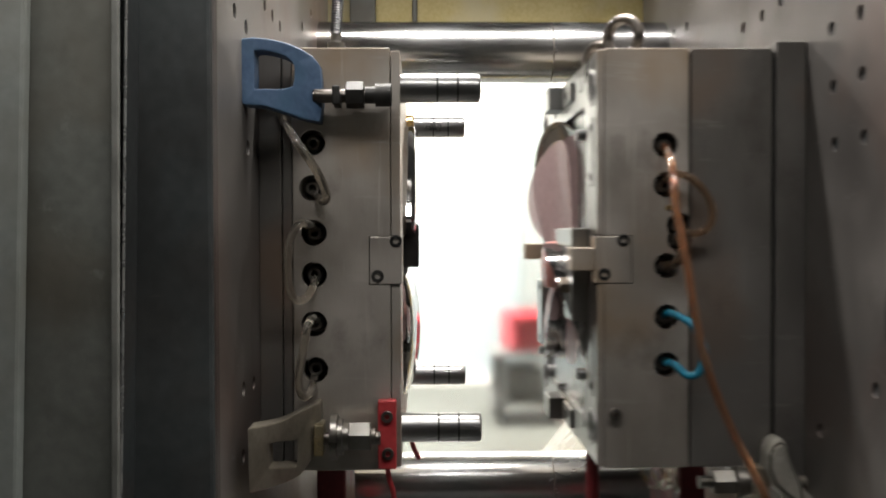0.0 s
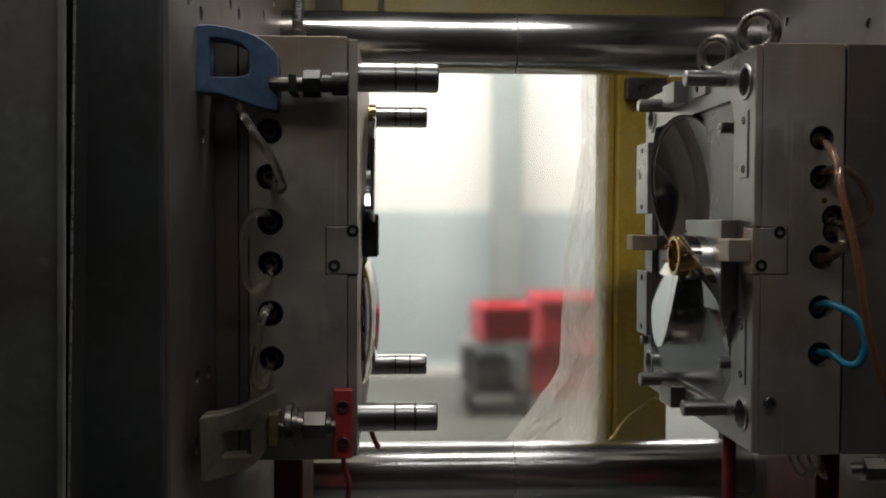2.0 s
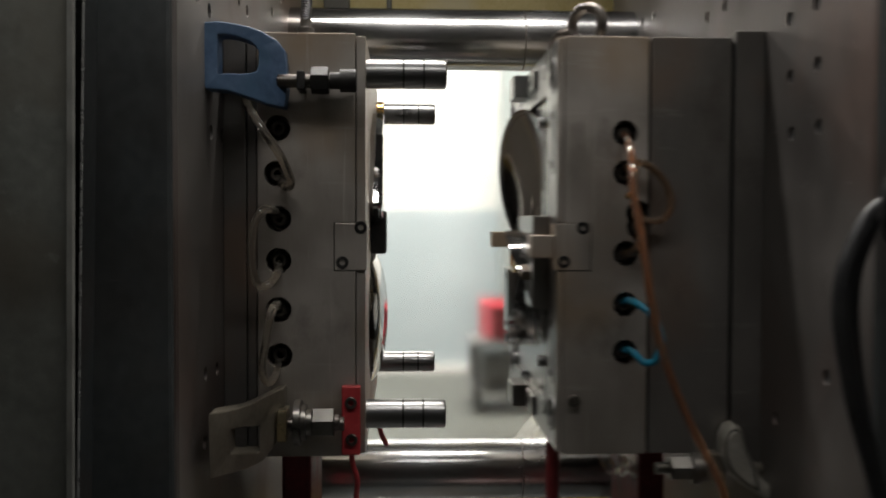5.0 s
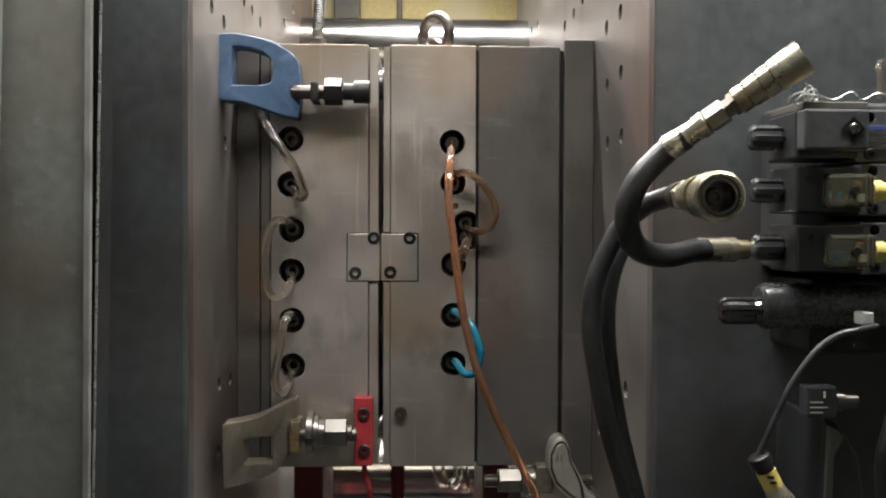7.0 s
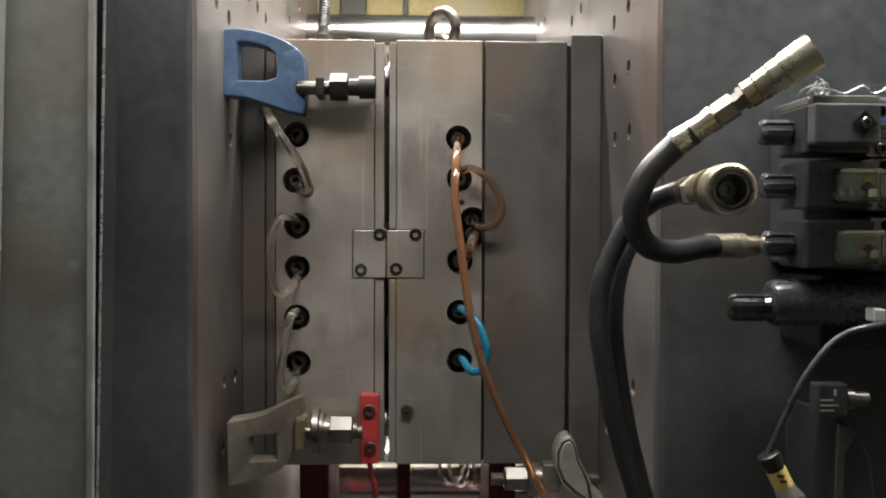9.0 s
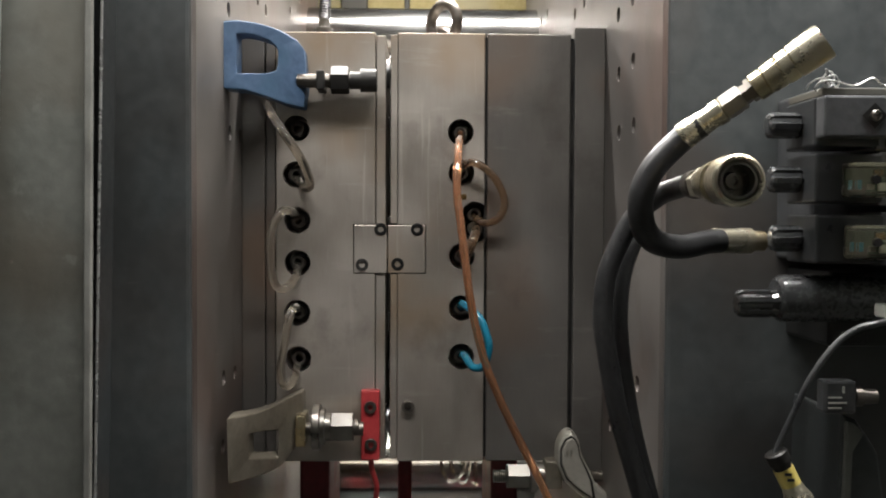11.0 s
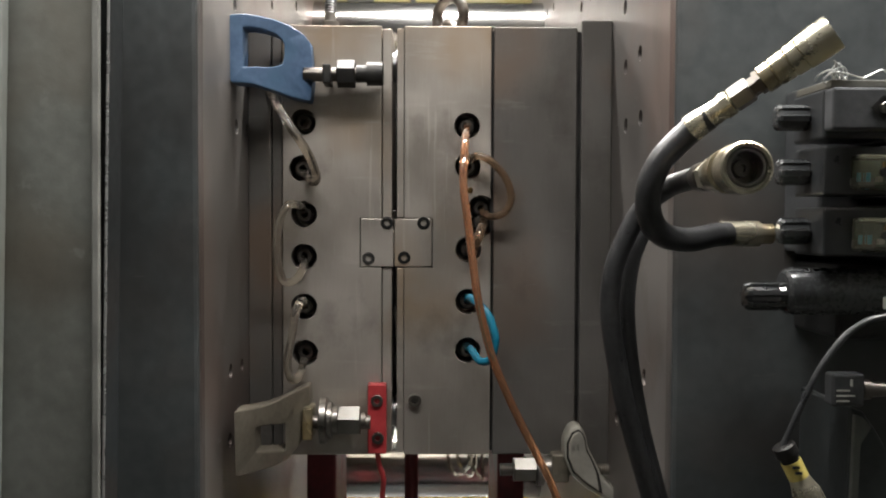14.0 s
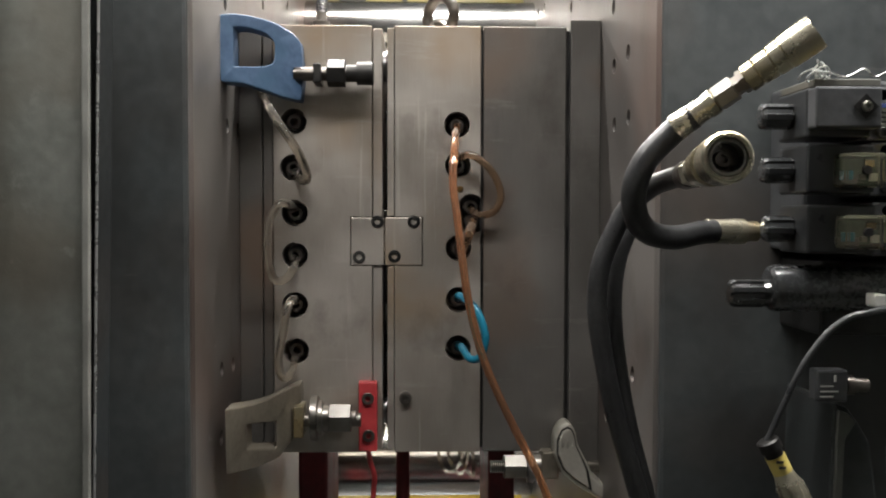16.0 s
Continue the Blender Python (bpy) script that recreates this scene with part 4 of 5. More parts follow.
def valve(y, top):
    """y: the three heights of the row, top: whether it has the closed coil plug."""
    (kx, _, kz), (cx0, _, _), (cx1, _, _), (bx1, _, _) = y
    ob = rides(thing("solenoid_valve", (cx1, VY, kz), "dark solenoid valve with a ribbed black knob", "solenoid valve", "solenoid valves"))
    part("body", cut(box(B(), (cx1 - 0.004, -0.392, kz - 0.0205), (bx1, -0.335, kz + 0.0205), 0.0015), rod(B(), (cx1 + 0.008, -0.42, kz + 0.0145), (cx1 + 0.008, -0.36, kz + 0.0145), 0.0042, 16)), VALVE, ob)
    part("lower_bolt", socket(B(), (cx1 + 0.008, -0.3945, kz - 0.0145), (0, 1, 0), 0.004, 0.0045, 0.0022, 16), DARK, ob)
    part("coil", box(B(), (cx0, -0.40, kz - 0.0185), (cx1 - 0.004, -0.345, kz + 0.0185), 0.002), PLASTIC, ob, "black moulded coil")
    part("knob", ribbed(B(), (kx, VY, kz), [(0, 0.006), (0.001, 0.009), (0.003, 0.0106), (cx0 - kx - 0.002, 0.0106), (cx0 - kx, 0.0098)], 6), KNOB, ob, "ribbed black knob")
    if top:
        plug = part("coil_plug", box(B(), (cx0 + 0.001, -0.414, kz - 0.013), (cx1 - 0.003, -0.396, kz + 0.018), 0.002), VALVE, ob)
        # Flat dark lozenge stands in for a shaded recess.
        part("recess_shade", lathe(B(), (cx1 - 0.016, -0.4148, kz + 0.003), (0, 1, 0), [(0, 0.0095), (0.001, 0.0085), (0.003, 0.0085)], 4, math.pi / 4), DARK, plug, "dark four-cornered piece painting in a recess's shade")
        part("plug_screw", socket(B(), (cx1 - 0.016, -0.418, kz + 0.003), (0, 1, 0), 0.004, 0.0040, 0.0015, 14), NUT, plug)
        part("cover_strip", box(B(), (cx0 + 0.002, -0.407, kz + 0.0185), (cx1 - 0.001, -0.345, kz + 0.0245), 0.001), PANEL, ob, "pale grey cover strip")
        plate = part("label_plate", box(B(), (cx1 + 0.001, -0.3932, kz - 0.010), (bx1 - 0.03, -0.3915, kz + 0.008)), LABEL, ob, "pale label plate with a blue band")
        part("blue_band", box(B(), (cx1 + 0.0015, -0.394, kz + 0.0045), (bx1 - 0.031, -0.393, kz + 0.0078)), LABEL_BLUE, plate)
        for i in range(3):
            part("print_bar", box(B(), (cx1 + 0.006, -0.394, kz - 0.007 + i * 0.0036), (cx1 + 0.022 + 0.004 * i, -0.393, kz - 0.0055 + i * 0.0036)), INK, plate)
    else:
        px = cx1 - 0.018
        plug = part("clear_plug", box(B(), (px - 0.019, -0.418, kz - 0.015), (px + 0.015, -0.400, kz + 0.011), 0.003), GLOW_CLEAR, ob, "clear yellowed plug housing")
        part("circuit_card", box(B(), (px - 0.015, -0.4045, kz - 0.011), (px + 0.010, -0.4025, kz + 0.007), 0.0005), CARD, plug, "dark circuit inside")
        part("resistor", rod(B(), (px - 0.010, -0.4075, kz - 0.009), (px - 0.010, -0.4075, kz - 0.002), 0.0018, 10, 0.0005), TEAL, plug)
        part("contact", box(B(), (px - 0.004, -0.409, kz - 0.009), (px + 0.001, -0.405, kz - 0.005), 0.0005), NUT, plug)
        part("contact", box(B(), (px + 0.004, -0.409, kz - 0.010), (px + 0.010, -0.405, kz - 0.004), 0.0005), LABEL, plug)
        part("screw_boss", lathe(B(), (px - 0.001, -0.4195, kz - 0.002), (0, 1, 0), [(0, 0.0015), (0, 0.0032), (0.004, 0.0036)], 14), DARK, plug)
        part("terminal", box(B(), (px - 0.002, -0.416, kz + 0.000), (px + 0.006, -0.4115, kz + 0.006), 0.001), BRASS, plug)
        gland = part("cable_gland", along_x(B(), (px + 0.015, -0.409, kz - 0.002), [(0, 0.0085), (0.008, 0.0085), (0.008, 0.007), (0.03, 0.0065)], 18), LABEL_YELLOW, ob, "yellow cable sleeve")
        for i in range(3):
            part("print_bar", box(B(), (px + 0.0255 + 0.0032 * i, -0.4168, kz - 0.005), (px + 0.0273 + 0.0032 * i, -0.4155, kz + 0.001)), INK, gland)
        part("clip", box(B(), (px - 0.018, -0.405, kz - 0.012), (px - 0.004, -0.398, kz - 0.006), 0.001), VALVE, ob)


valve(((0.306, -0.370, 1.308), (0.331, -0.370, 1.309), (0.385, -0.370, 1.310), (0.476, -0.370, 1.311)), True)
valve(((0.308, -0.370, 1.266), (0.332, -0.370, 1.267), (0.388, -0.370, 1.268), (0.477, -0.370, 1.269)), False)
valve(((0.310, -0.370, 1.220), (0.333, -0.370, 1.221), (0.390, -0.370, 1.221), (0.478, -0.370, 1.222)), False)

pump = rides(thing("pressure_valve", (0.346, -0.370, 1.153), "glossy black cylindrical pressure valve with a ribbed knob", "valve"))
c = (0.3145, -0.370, 1.173)
part("barrel", along_x(B(), c, [(0, 0.0145), (0.002, 0.0175), (0.005, 0.0186), (0.03, 0.0186), (0.06, 0.0175), (0.10, 0.017)], 40), BARREL, pump)
knob = ribbed(B(), (c[0] - 0.031, c[1], c[2] - 0.004), [(0, 0.006), (0.001, 0.0095), (0.004, 0.0112), (0.026, 0.0112), (0.027, 0.010), (0.032, 0.012)], 7)
part("knob", knob, KNOB, pump, "ribbed black knob")
lo, hi = bx((0.367, -0.330, 1.132), (0.507, -0.330, 1.193), -0.35, -0.262)
part("mount", box(B(), lo, hi, 0.003), DARK, pump)

sensor = rides(thing("sensor_box", (0.372, -0.370, 1.084), "small dark sensor box with a threaded side fitting", "sensor"))
lo, hi = bx((0.344, -0.370, 1.087), (0.369, -0.370, 1.112), -0.395, -0.380)
part("case", box(B(), lo, hi, 0.002), VALVE, sensor)
part("fitting", along_x(B(), (hi[0], -0.38, (lo[2] + hi[2]) / 2 - 0.002), [(0, 0.006), (0.004, 0.006), (0.004, 0.0078), (0.010, 0.0078), (0.010, 0.006), (0.022, 0.0055)], 18), BOLT, sensor)
part("stem", rod(B(), (0.359, -0.381, 1.1), (0.413, -0.262, 1.085), 0.005, 16), BOLT, sensor)
part("lamp_slot", box(B(), ((lo[0] + hi[0]) / 2 + 0.001, -0.3962, hi[2] - 0.009), ((lo[0] + hi[0]) / 2 + 0.0025, -0.3945, hi[2] - 0.004)), LABEL, sensor)
for i in range(3):
    part("print_bar", box(B(), (lo[0] + 0.003, -0.396, lo[2] + 0.004 + 0.004 * i), (lo[0] + 0.013 + 0.004 * (i % 2), -0.3948, lo[2] + 0.005 + 0.004 * i)), LABEL, sensor)
foot = rides(thing("grey_bracket", (0.39, -0.3, 0.95), "dark grey steel bracket below the sensor box", "bracket"))
part("plate", slab(B(), [(0.3745, 1.079), (0.385, 1.076), (0.396, 1.061), (0.405, 1.046), (0.412, 1.0), (0.413, 0.94), (0.3705, 0.94)], "y", -0.36, -0.2635, 0.003), PAINT, foot)
part("stiffener", slab(B(), [(0.3765, 1.074), (0.384, 1.0715), (0.3905, 1.064), (0.382, 1.05), (0.3785, 0.94), (0.3725, 0.94)], "y", -0.364, -0.359, 0.001), PANEL, foot, "worn grey steel rib")
hose("control_cable", [(0.414, -0.400, 1.100), (0.406, -0.405, 1.080), (0.401, -0.405, 1.060), (0.404, -0.400, 1.030), (0.413, -0.395, 0.950)], 0.0062, RUBBER, "black control cable hanging beside the valves", True)

lead = rides(thing("plug_lead", (0.304, -0.420, 1.060), "black cable with a yellow sleeved plug", "plug cable"))
part("cable", tube(B(), [(0.386, -0.420, 1.162), (0.366, -0.428, 1.1595), (0.351, -0.430, 1.156), (0.335, -0.430, 1.144), (0.318, -0.430, 1.121), (0.306, -0.430, 1.096), (0.296, -0.430, 1.074), (0.2925, -0.430, 1.066)], 0.0024, 10), PLASTIC, lead)
a, b = Vector((0.2925, -0.430, 1.067)), Vector((0.3125, -0.430, 1.028))
part("collar", lathe(B(), a, b - a, [(0, 0.007), (0.001, 0.0085), (0.008, 0.0085), (0.008, 0.0068), (0.013, 0.0068)], 20), DARK, lead)
part("sleeve", lathe(B(), a + (b - a).normalized() * 0.013, b - a, [(0, 0.0074), (0.0135, 0.0074)], 20), LABEL_YELLOW, lead, "yellow printed sleeve")
for i in range(2):
    q = a + (b - a).normalized() * (0.0165 + 0.0045 * i)
    part("print_bar", box(B(), (q.x - 0.003, q.y - 0.0078, q.z - 0.001), (q.x + 0.002, q.y - 0.0068, q.z + 0.001)), INK, lead)
part("plug", lathe(B(), a + (b - a).normalized() * 0.0265, b - a, [(0, 0.0072), (0.006, 0.0085), (0.012, 0.0105), (0.05, 0.0105)], 20), COUPLER, lead)
clip = rides(solo("cable_clip", box(B(), (0.378, -0.415, 1.162), ((0.387, -0.415, 1.172)[0], -0.40, (0.387, -0.415, 1.172)[2]), 0.0015), LABEL, (0.386, -0.410, 1.161), "small pale cable clip", "cable clip"))

# hydraulic hoses with quick couplers
hy = rides(thing("hydraulic_hose", (0.210, -0.370, 1.242), "black hydraulic hose with a nickel quick coupler", "hydraulic hose", "hydraulic hoses"))
part("hose", tube(B(), [(0.286, -0.325, 1.217), (0.272, -0.332, 1.216), (0.246, -0.350, 1.2125), (0.221, -0.368, 1.2165), (0.207, -0.382, 1.229), (0.2035, -0.388, 1.251), (0.213, -0.390, 1.274), (0.233, -0.392, 1.295), (0.246, -0.399, 1.3055)], 0.0098, 16), RUBBER, hy)
a, b = Vector((0.2335, -0.392, 1.2965)), Vector((0.320, -0.440, 1.3605))
u, ln = (b - a).normalized(), (b - a).length
part("ferrule", lathe(B(), a, u, [(0, 0.0102), (0.002, 0.0106), (0.012, 0.0098), (0.020, 0.0092), (0.028, 0.0088), (0.028, 0.0100), (0.035, 0.0100), (0.036, 0.0085)], 28), COUPLER, hy)
part("hex", lathe(B(), a + u * 0.036, u, [(0, 0.0088), (0.001, 0.0100), (0.015, 0.0100), (0.016, 0.0088)], 6), NUT, hy)
part("neck", lathe(B(), a + u * 0.052, u, [(0, 0.0075), (0.005, 0.0075), (0.005, 0.0096), (0.009, 0.0096)], 6), BOLT, hy)
part("coupler", lathe(B(), a + u * 0.061, u, [(0, 0.009), (0.001, 0.0108), (0.009, 0.0108), (0.0095, 0.0100), (0.011, 0.0112), (0.021, 0.0116), (0.0215, 0.0108), (0.023, 0.0122), (0.031, 0.0124), (0.0315, 0.0114), (0.0325, 0.0130), (ln - 0.063, 0.0136), (ln - 0.061, 0.0130), (ln - 0.061, 0.0100), (ln - 0.085, 0.0097)], 36), COUPLER, hy)
a, b = Vector((0.280, -0.322, 1.217)), Vector((0.322, -0.316, 1.217))
part("end_ferrule", lathe(B(), a, b - a, [(0, 0.0098), (0.001, 0.0108), (0.012, 0.0104), (0.024, 0.0108), (0.034, 0.0108), (0.034, 0.0085), (0.046, 0.0085)], 28), COUPLER, hy)

hy = rides(thing("hydraulic_hose", (0.191, -0.345, 1.165), "black hydraulic hose ending in an open quick coupler", "hydraulic hose", "hydraulic hoses"))
part("hose", tube(B(), [(0.2365, -0.425, 1.260), (0.2355, -0.405, 1.260), (0.232, -0.382, 1.258), (0.224, -0.362, 1.253), (0.208, -0.347, 1.236), (0.194, -0.345, 1.209), (0.186, -0.345, 1.185), (0.184, -0.345, 1.155), (0.188, -0.345, 1.125), (0.198, -0.345, 1.075), (0.214, -0.345, 1.019), (0.232, -0.345, 0.958), (0.245, -0.340, 0.900)], 0.0082, 16), RUBBER, hy)
# the free coupler head lifts slowly on the end of its hose
PIVOT = Vector((0.2373, -0.408, 1.260))
HEAD_REACH = 0.117
head = new("coupler_head", mesh_of("coupler_head", lathe(B(), PIVOT, (-0.062, -0.998, -0.017), [(0, 0.0092), (0.001, 0.0105), (0.012, 0.0108), (0.018, 0.0105), (0.018, 0.009), (0.024, 0.009)], 28), BOLT, PIVOT))
head.parent = hy
head.location = PIVOT - ORIGIN[hy]
ORIGIN[head] = PIVOT
tagged(head, "crimped steel ferrule")
u, ln = Vector((-0.062, -0.998, -0.017)).normalized(), HEAD_REACH
part("hex", lathe(B(), PIVOT + u * 0.024, u, [(0, 0.0105), (0.001, 0.0118), (0.016, 0.0118), (0.017, 0.0105)], 6), COUPLER, head)
part("collar", lathe(B(), PIVOT + u * 0.041, u, [(0, 0.010), (0.001, 0.0118), (0.010, 0.0118), (0.0105, 0.0106), (0.013, 0.0106), (0.0135, 0.0132), (0.022, 0.0136), (0.0225, 0.0122), (0.026, 0.0122), (0.0265, 0.0146), (0.0385, 0.0151), (0.039, 0.0132), (0.054, 0.0132)], 36), COUPLER, head)
part("sleeve", pipe(B(), PIVOT + u * 0.0952, u, ln - 0.0952, 0.0163, 0.0128, 40, 0.0014), COUPLER, head, "open nickel coupler sleeve")
part("inner_ring", pipe(B(), PIVOT + u * (ln - 0.0105), u, 0.0100, 0.0124, 0.0098, 36, 0.0012), NUT, head)
part("poppet", lathe(B(), PIVOT + u * 0.0953, u, [(0, 0.0122), (0.003, 0.0122), (0.003, 0.0060), (0.010, 0.0050), (0.010, 0.0028), (0.006, 0.0025)], 28), BOLT, head)
for k in range(6):
    q = PIVOT + u * (ln - 0.017) + Vector((0, 0, 0.0094)) * math.cos(k * math.pi / 3) + Vector((0.0094, 0, 0)) * math.sin(k * math.pi / 3)
    part("locking_ball", lathe(B(), q - u * 0.0014, u, [(0, 0.0004), (0.0004, 0.0011), (0.0014, 0.0015), (0.0024, 0.0011), (0.0028, 0.0004)], 10), NUT, head)
hose("hydraulic_hose", [(0.222, -0.325, 1.240), (0.214, -0.325, 1.220), (0.205, -0.325, 1.195), (0.201, -0.325, 1.164), (0.203, -0.325, 1.123), (0.213, -0.325, 1.062), (0.229, -0.325, 1.000), (0.250, -0.325, 0.926)], 0.0082, RUBBER, "black hydraulic hose hanging behind its twin", True, "hydraulic hoses")

wire = [(0.324, -0.400, 1.332), (0.325, -0.405, 1.336), (0.332, -0.410, 1.339), (0.339, -0.405, 1.334), (0.335, -0.400, 1.330), (0.330, -0.400, 1.333), (0.334, -0.410, 1.337), (0.344, -0.410, 1.336), (0.361, -0.400, 1.335), (0.372, -0.405, 1.340), (0.383, -0.400, 1.335), (0.392, -0.405, 1.339), (0.404, -0.400, 1.338)]
rides(solo("tie_wire", tube(B(), wire, 0.0007, 6, 5), GLINT_AND_WIRE, wire[0], "thin twisted bright tie wire over the valves", "wire"))
wire = [(0.338, -0.400, 1.331), (0.336, -0.410, 1.342), (0.334, -0.410, 1.345), (0.340, -0.405, 1.337), (0.351, -0.400, 1.331)]
rides(solo("tie_wire", tube(B(), wire, 0.0007, 6, 5), GLINT_AND_WIRE, wire[0], "thin twisted bright tie wire over the valves", "wire"))
wire = [(0.331, -0.402, 1.334), (0.337, -0.409, 1.344), (0.342, -0.407, 1.337), (0.337, -0.404, 1.332), (0.334, -0.408, 1.338), (0.341, -0.410, 1.341), (0.346, -0.405, 1.335), (0.341, -0.402, 1.331)]
rides(solo("tie_wire", tube(B(), wire, 0.0007, 6, 5), GLINT_AND_WIRE, wire[0], "thin twisted bright tie wire over the valves", "wire"))
hose("clear_lead", [(0.417, -0.360, 1.340), (0.418, -0.360, 1.355), (0.416, -0.360, 1.368), (0.424, -0.350, 1.374), (0.443, -0.330, 1.377)], 0.0025, CLEAR, "short clear hose bent over the valves", True)

# ---- fan moulding ----
FAN_HOME = (HUB_X, HUB_Y, HUB_Z)
fan = thing("fan_blade", FAN_HOME, "pinkish translucent plastic three-blade fan moulding", "fan")
for phi in (0, 120, 240):
    part("blade", petal(B(), radians(phi), HUB_X - 0.0012, 0.0016), FAN, fan)
part("hub", lathe(B(), (HUB_X, HUB_Y, HUB_Z), (1, 0, 0), [(-0.019, 0.004), (-0.019, 0.027), (-0.0175, 0.032), (-0.013, 0.034), (0.014, 0.0355), (0.014, 0.0335), (-0.012, 0.032), (-0.0165, 0.026), (-0.017, 0.004), (-0.019, 0.004)], 40), HUB, fan, "pink translucent hub cup")

# ---- behind the guard ----


def crate(p, w, d, h, tilt):
    ob = thing("red_crate", p, "red plastic crate standing on the factory floor", "crate", "red crates")
    m = pose(*p, 0, 0, tilt)
    bm = cut(box(B(), (-w / 2, -d / 2, 0), (w / 2, d / 2, h), 0.02), box(B(), (-w / 2 + 0.02, -d / 2 + 0.02, 0.03), (w / 2 - 0.02, d / 2 - 0.02, h + 0.1)))
    bm.transform(m)
    part("tub", bm, CRATE, ob)
    bm = box(B(), (-w / 2 - 0.015, -d / 2 - 0.015, h - 0.05), (w / 2 + 0.015, -d / 2 + 0.001, h - 0.015), 0.004)
    bm.transform(m)
    part("rim", bm, CRATE, ob)


cart = thing("hand_cart", (0.7, 4.85, 0), "low grey steel hand cart on the factory floor", "cart")
for x in (0.49, 0.87):
    for y in (4.65, 5.1):
        part("post", box(B(), (x, y, 0.05), (x + 0.04, y + 0.04, 0.43), 0.004), CART, cart)
part("deck", box(B(), (0.47, 4.63, 0.43), (0.93, 5.16, 0.46), 0.006), CART, cart)
part("shelf", box(B(), (0.47, 4.63, 0.13), (0.93, 5.16, 0.16), 0.006), CART, cart)
part("motor_box", box(B(), (0.55, 4.7, 0.16), (0.80, 5.05, 0.36), 0.02), CART, cart, "dark motor box")
for x in (0.52, 0.88):
    for y in (4.68, 5.1):
        part("wheel", rod(B(), (x - 0.015, y, 0.06), (x + 0.015, y, 0.06), 0.06, 20, 0.006), RUBBER, cart)
crate((0.74, 4.88, 0.46), 0.34, 0.36, 0.25, 9)
crate((1.31, 5.45, 0.0), 0.60, 0.42, 0.36, -4)
crate((1.33, 5.45, 0.365), 0.60, 0.42, 0.36, 5)

film = B()
nu, nv = 13, 44
rng = random.Random(7)
grid = []
for j in range(nv + 1):
    t = j / nv
    z = 1.655 - 1.05 * t
    d = (1.655 - z) / 0.93
    left = 0.487 - 0.085 * max(0, d - 0.05) ** 1.3 - max(0.0, d - 0.83) * 0.55 + 0.010 * math.sin(9 * d) - 0.014 * max(0.0, 1 - abs(d - 0.13) / 0.09)
    row = []
    for i in range(nu + 1):
        s = i / nu
        x = left + (0.55 - left) * s + (rng.uniform(-0.003, 0.003) if 0 < i < nu else rng.uniform(-0.002, 0.002))
        fold = 0.030 * abs(noise.noise((9 * x + 1, 3.2 * z, 0.3))) + (0.026 if d < 0.3 else 0.012) * abs(noise.noise((18 * x + 6 * z, 9 * z - 8 * x, 4)))
        y = 1.062 + 0.008 * math.sin(3.0 + 9 * s + 4 * t) + fold + rng.uniform(-0.0011, 0.0011)
        row.append(film.verts.new((x, y, z + rng.uniform(-0.005, 0.005))))
    grid.append(row)
for j in range(nv):
    for i in range(nu):
        a, b, c, d = grid[j][i], grid[j][i + 1], grid[j + 1][i + 1], grid[j + 1][i]
        for tri in (((a, b, c), (a, c, d)) if rng.random() < 0.5 else ((a, b, d), (b, c, d))):
            film.faces.new(tri)
solo("plastic_film", film, FILM, (0.5, 1.07, 1.655), "creased clear plastic film hanging on the guard", "plastic film")
hose("yellow_cord", [(0.489, 1.000, 0.682), (0.547, 1.020, 0.719), (0.595, 1.040, 0.769), (0.649, 1.050, 0.805), (0.674, 1.060, 0.812)], 0.004, YELLOW, "thin yellow cord hanging in front of the guard post")
brk = thing("post_bracket", (0.654, 1.060, 1.551), "dark steel bracket at the head of the guard post", "bracket")
part("plate", box(B(), (0.588, 1.050, 1.528), ((0.685, 1.050, 1.580)[0], 1.079, (0.685, 1.050, 1.580)[2]), 0.003), BOLT, brk)
part("pad", box(B(), (0.694, 1.050, 1.537), ((0.753, 1.050, 1.584)[0], 1.09, (0.753, 1.050, 1.584)[2]), 0.003), YELLOW, brk, "orange-yellow pad")


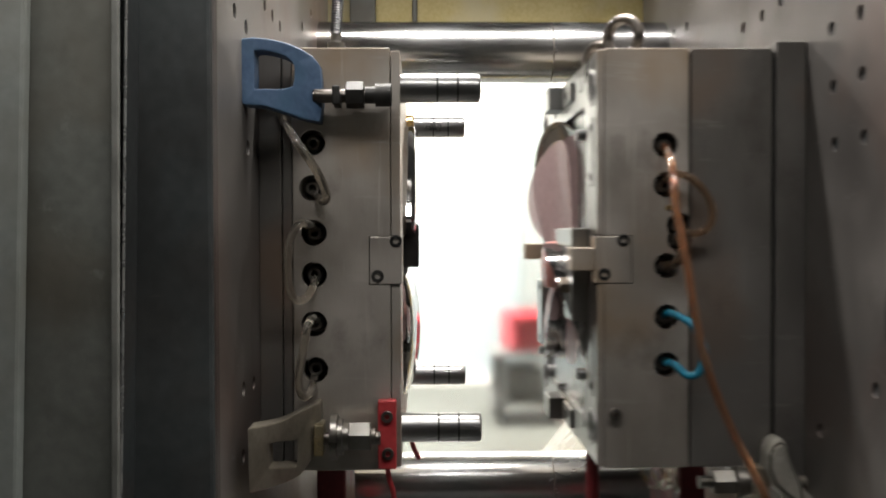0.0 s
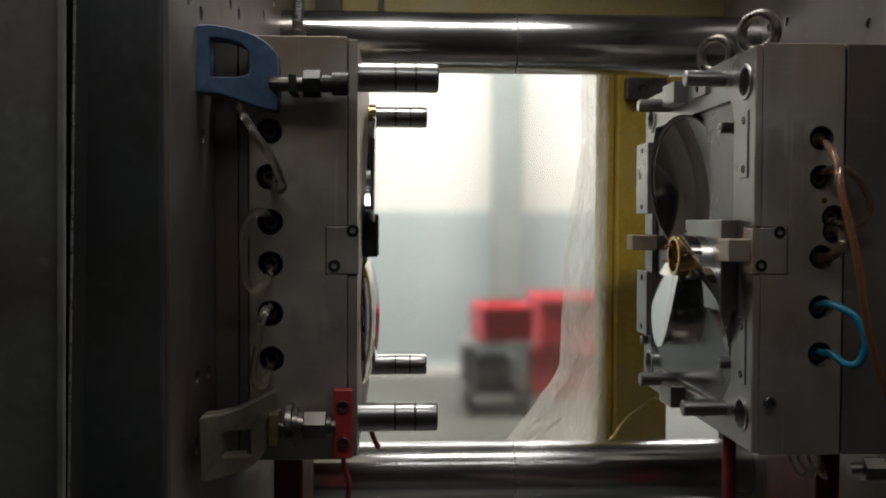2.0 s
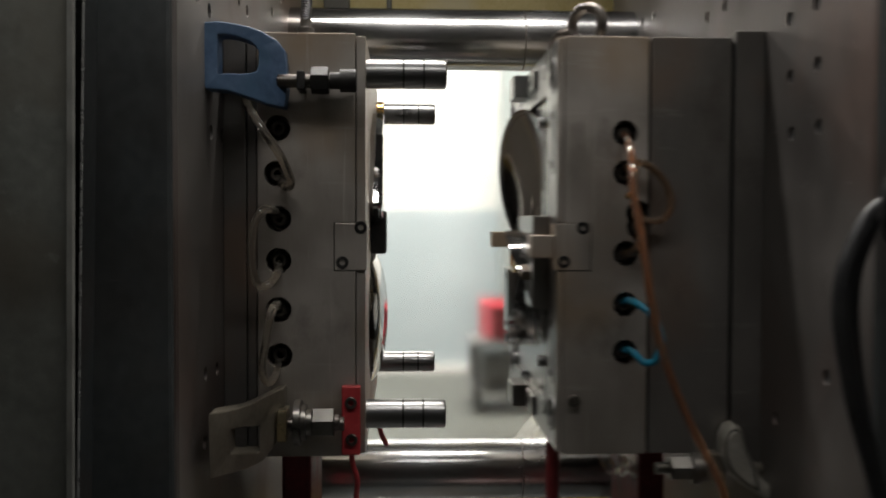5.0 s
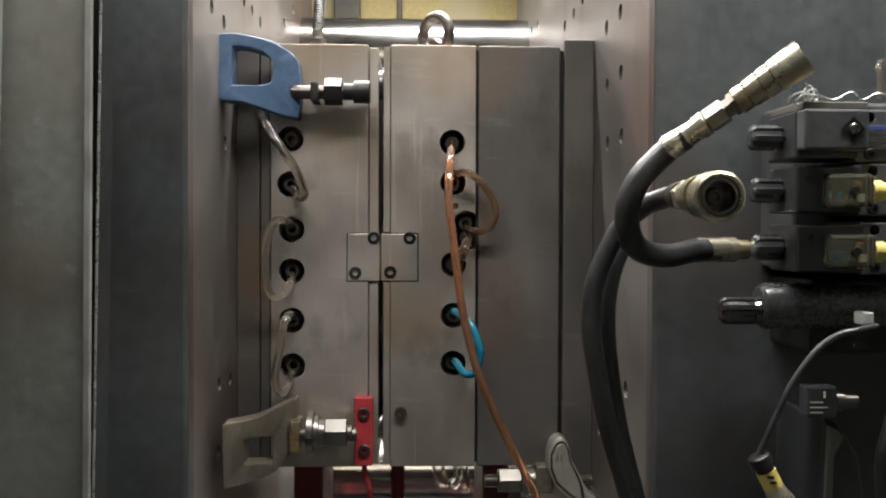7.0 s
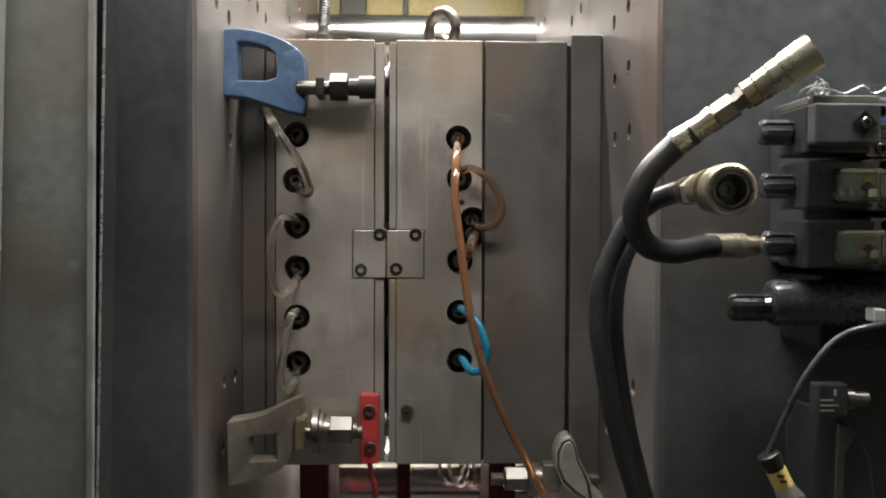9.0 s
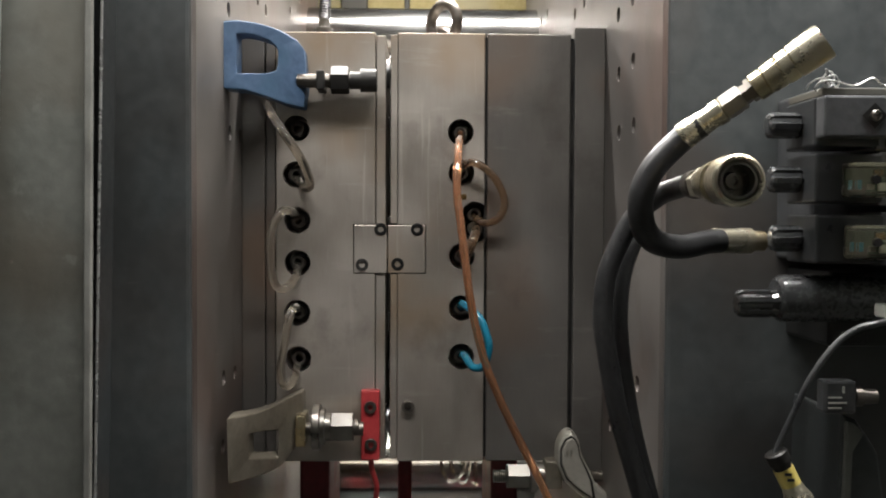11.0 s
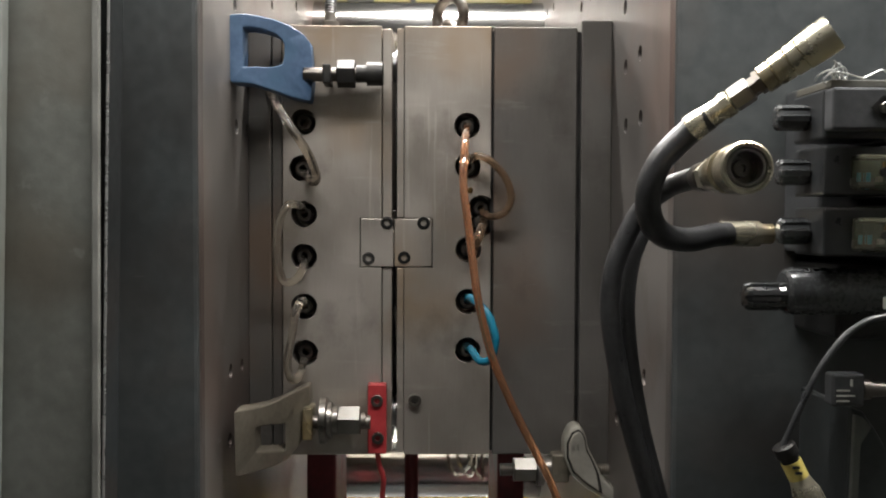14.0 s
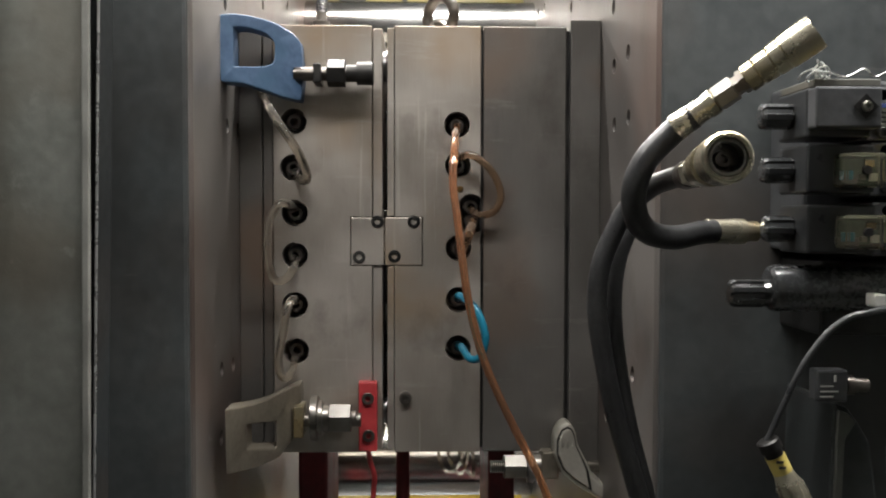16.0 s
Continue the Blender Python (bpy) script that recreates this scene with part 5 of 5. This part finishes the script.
def motions():
    travel = [(0.0, 0.231), (0.25, 0.332), (0.5, 0.414), (0.75, 0.464), (1.0, 0.479), (1.3, 0.479), (3.2, 0.479), (4.0, 0.479), (4.3, 0.455), (4.7, 0.34), (5.0, 0.225), (5.3, 0.121), (5.5, 0.077), (5.75, 0.036), (6.0, 0.011), (6.25, 0.002), (6.5, 0.0), (9.0, 0.0), (16.0, 0.0)]
    for ob in RIDERS:
        walk(ob, [(t, Matrix.Translation(ORIGIN[ob] + Vector((x, 0, 0)))) for t, x in travel])
    # the fan rides, is pushed off the core, tips over and drops on the bed
    x0, y0, z0 = FAN_HOME
    rows = [(t, pose(x0 + x, y0, z0)) for t, x in travel[:4]]
    rows += [(t, pose(x0 + 0.479 + dx, y0 + dy, z0 + dz, 0, turn, 0)) for t, dx, dy, dz, turn in (
        (1.0, 0, 0, 0, 0), (1.08, -0.003, 0, 0, 0), (1.2, -0.020, 0, 0, 0), (1.3, -0.030, 0, 0, 0), (1.5, -0.030, 0, 0, 0), (1.6, -0.033, 0, -0.001, -1),
        (1.7, -0.050, 0, -0.016, -4), (1.8, -0.090, 0, -0.075, -10), (1.9, -0.11, 0, -0.25, -20), (2.0, -0.125, -0.02, -0.52, -45), (2.1, -0.14, -0.02, -0.695, -84), (2.3, -0.14, -0.02, -0.70, -88), (16.0, -0.14, -0.02, -0.70, -88))]
    walk(fan, rows)
    # return and ejector pins push out, then draw back into the core plate
    for pin, stroke in PUSHERS:
        walk(pin, [(t, Matrix.Translation((stroke * (1 - out), 0, 0))) for t, out in ((0.0, 0), (1.02, 0), (1.1, 0.3), (1.2, 0.78), (1.3, 1), (2.4, 1), (2.55, 0.95), (2.6, 0.82), (2.7, 0.35), (2.8, 0.02), (2.9, 0), (16.0, 0))])
    # the free coupler swings out while the platen travels, then lifts slowly
    rise = [(0.0, 1.254, 3.0), (4.0, 1.254, 3.0), (5.0, 1.254, 6.0), (5.3, 1.254, 6.0), (5.5, 1.254, 4.4), (5.75, 1.254, 2.0), (6.0, 1.254, 0.4), (6.5, 1.254, -0.4), (7.0, 1.255, 0.0), (7.5, 1.2555, 0.2), (9.0, 1.256, 0.4), (11.5, 1.258, 0.0), (13.0, 1.259, 0.0), (14.0, 1.261, 0.0), (15.0, 1.263, 0.0), (15.5, 1.264, -0.6), (16.0, 1.266, -0.4)]
    here = PIVOT - ORIGIN[head.parent]
    walk(head, [(t, pose(here.x, here.y, here.z, math.degrees((1.258 - z) / HEAD_REACH), 0, swing)) for t, z, swing in rise])


motions()
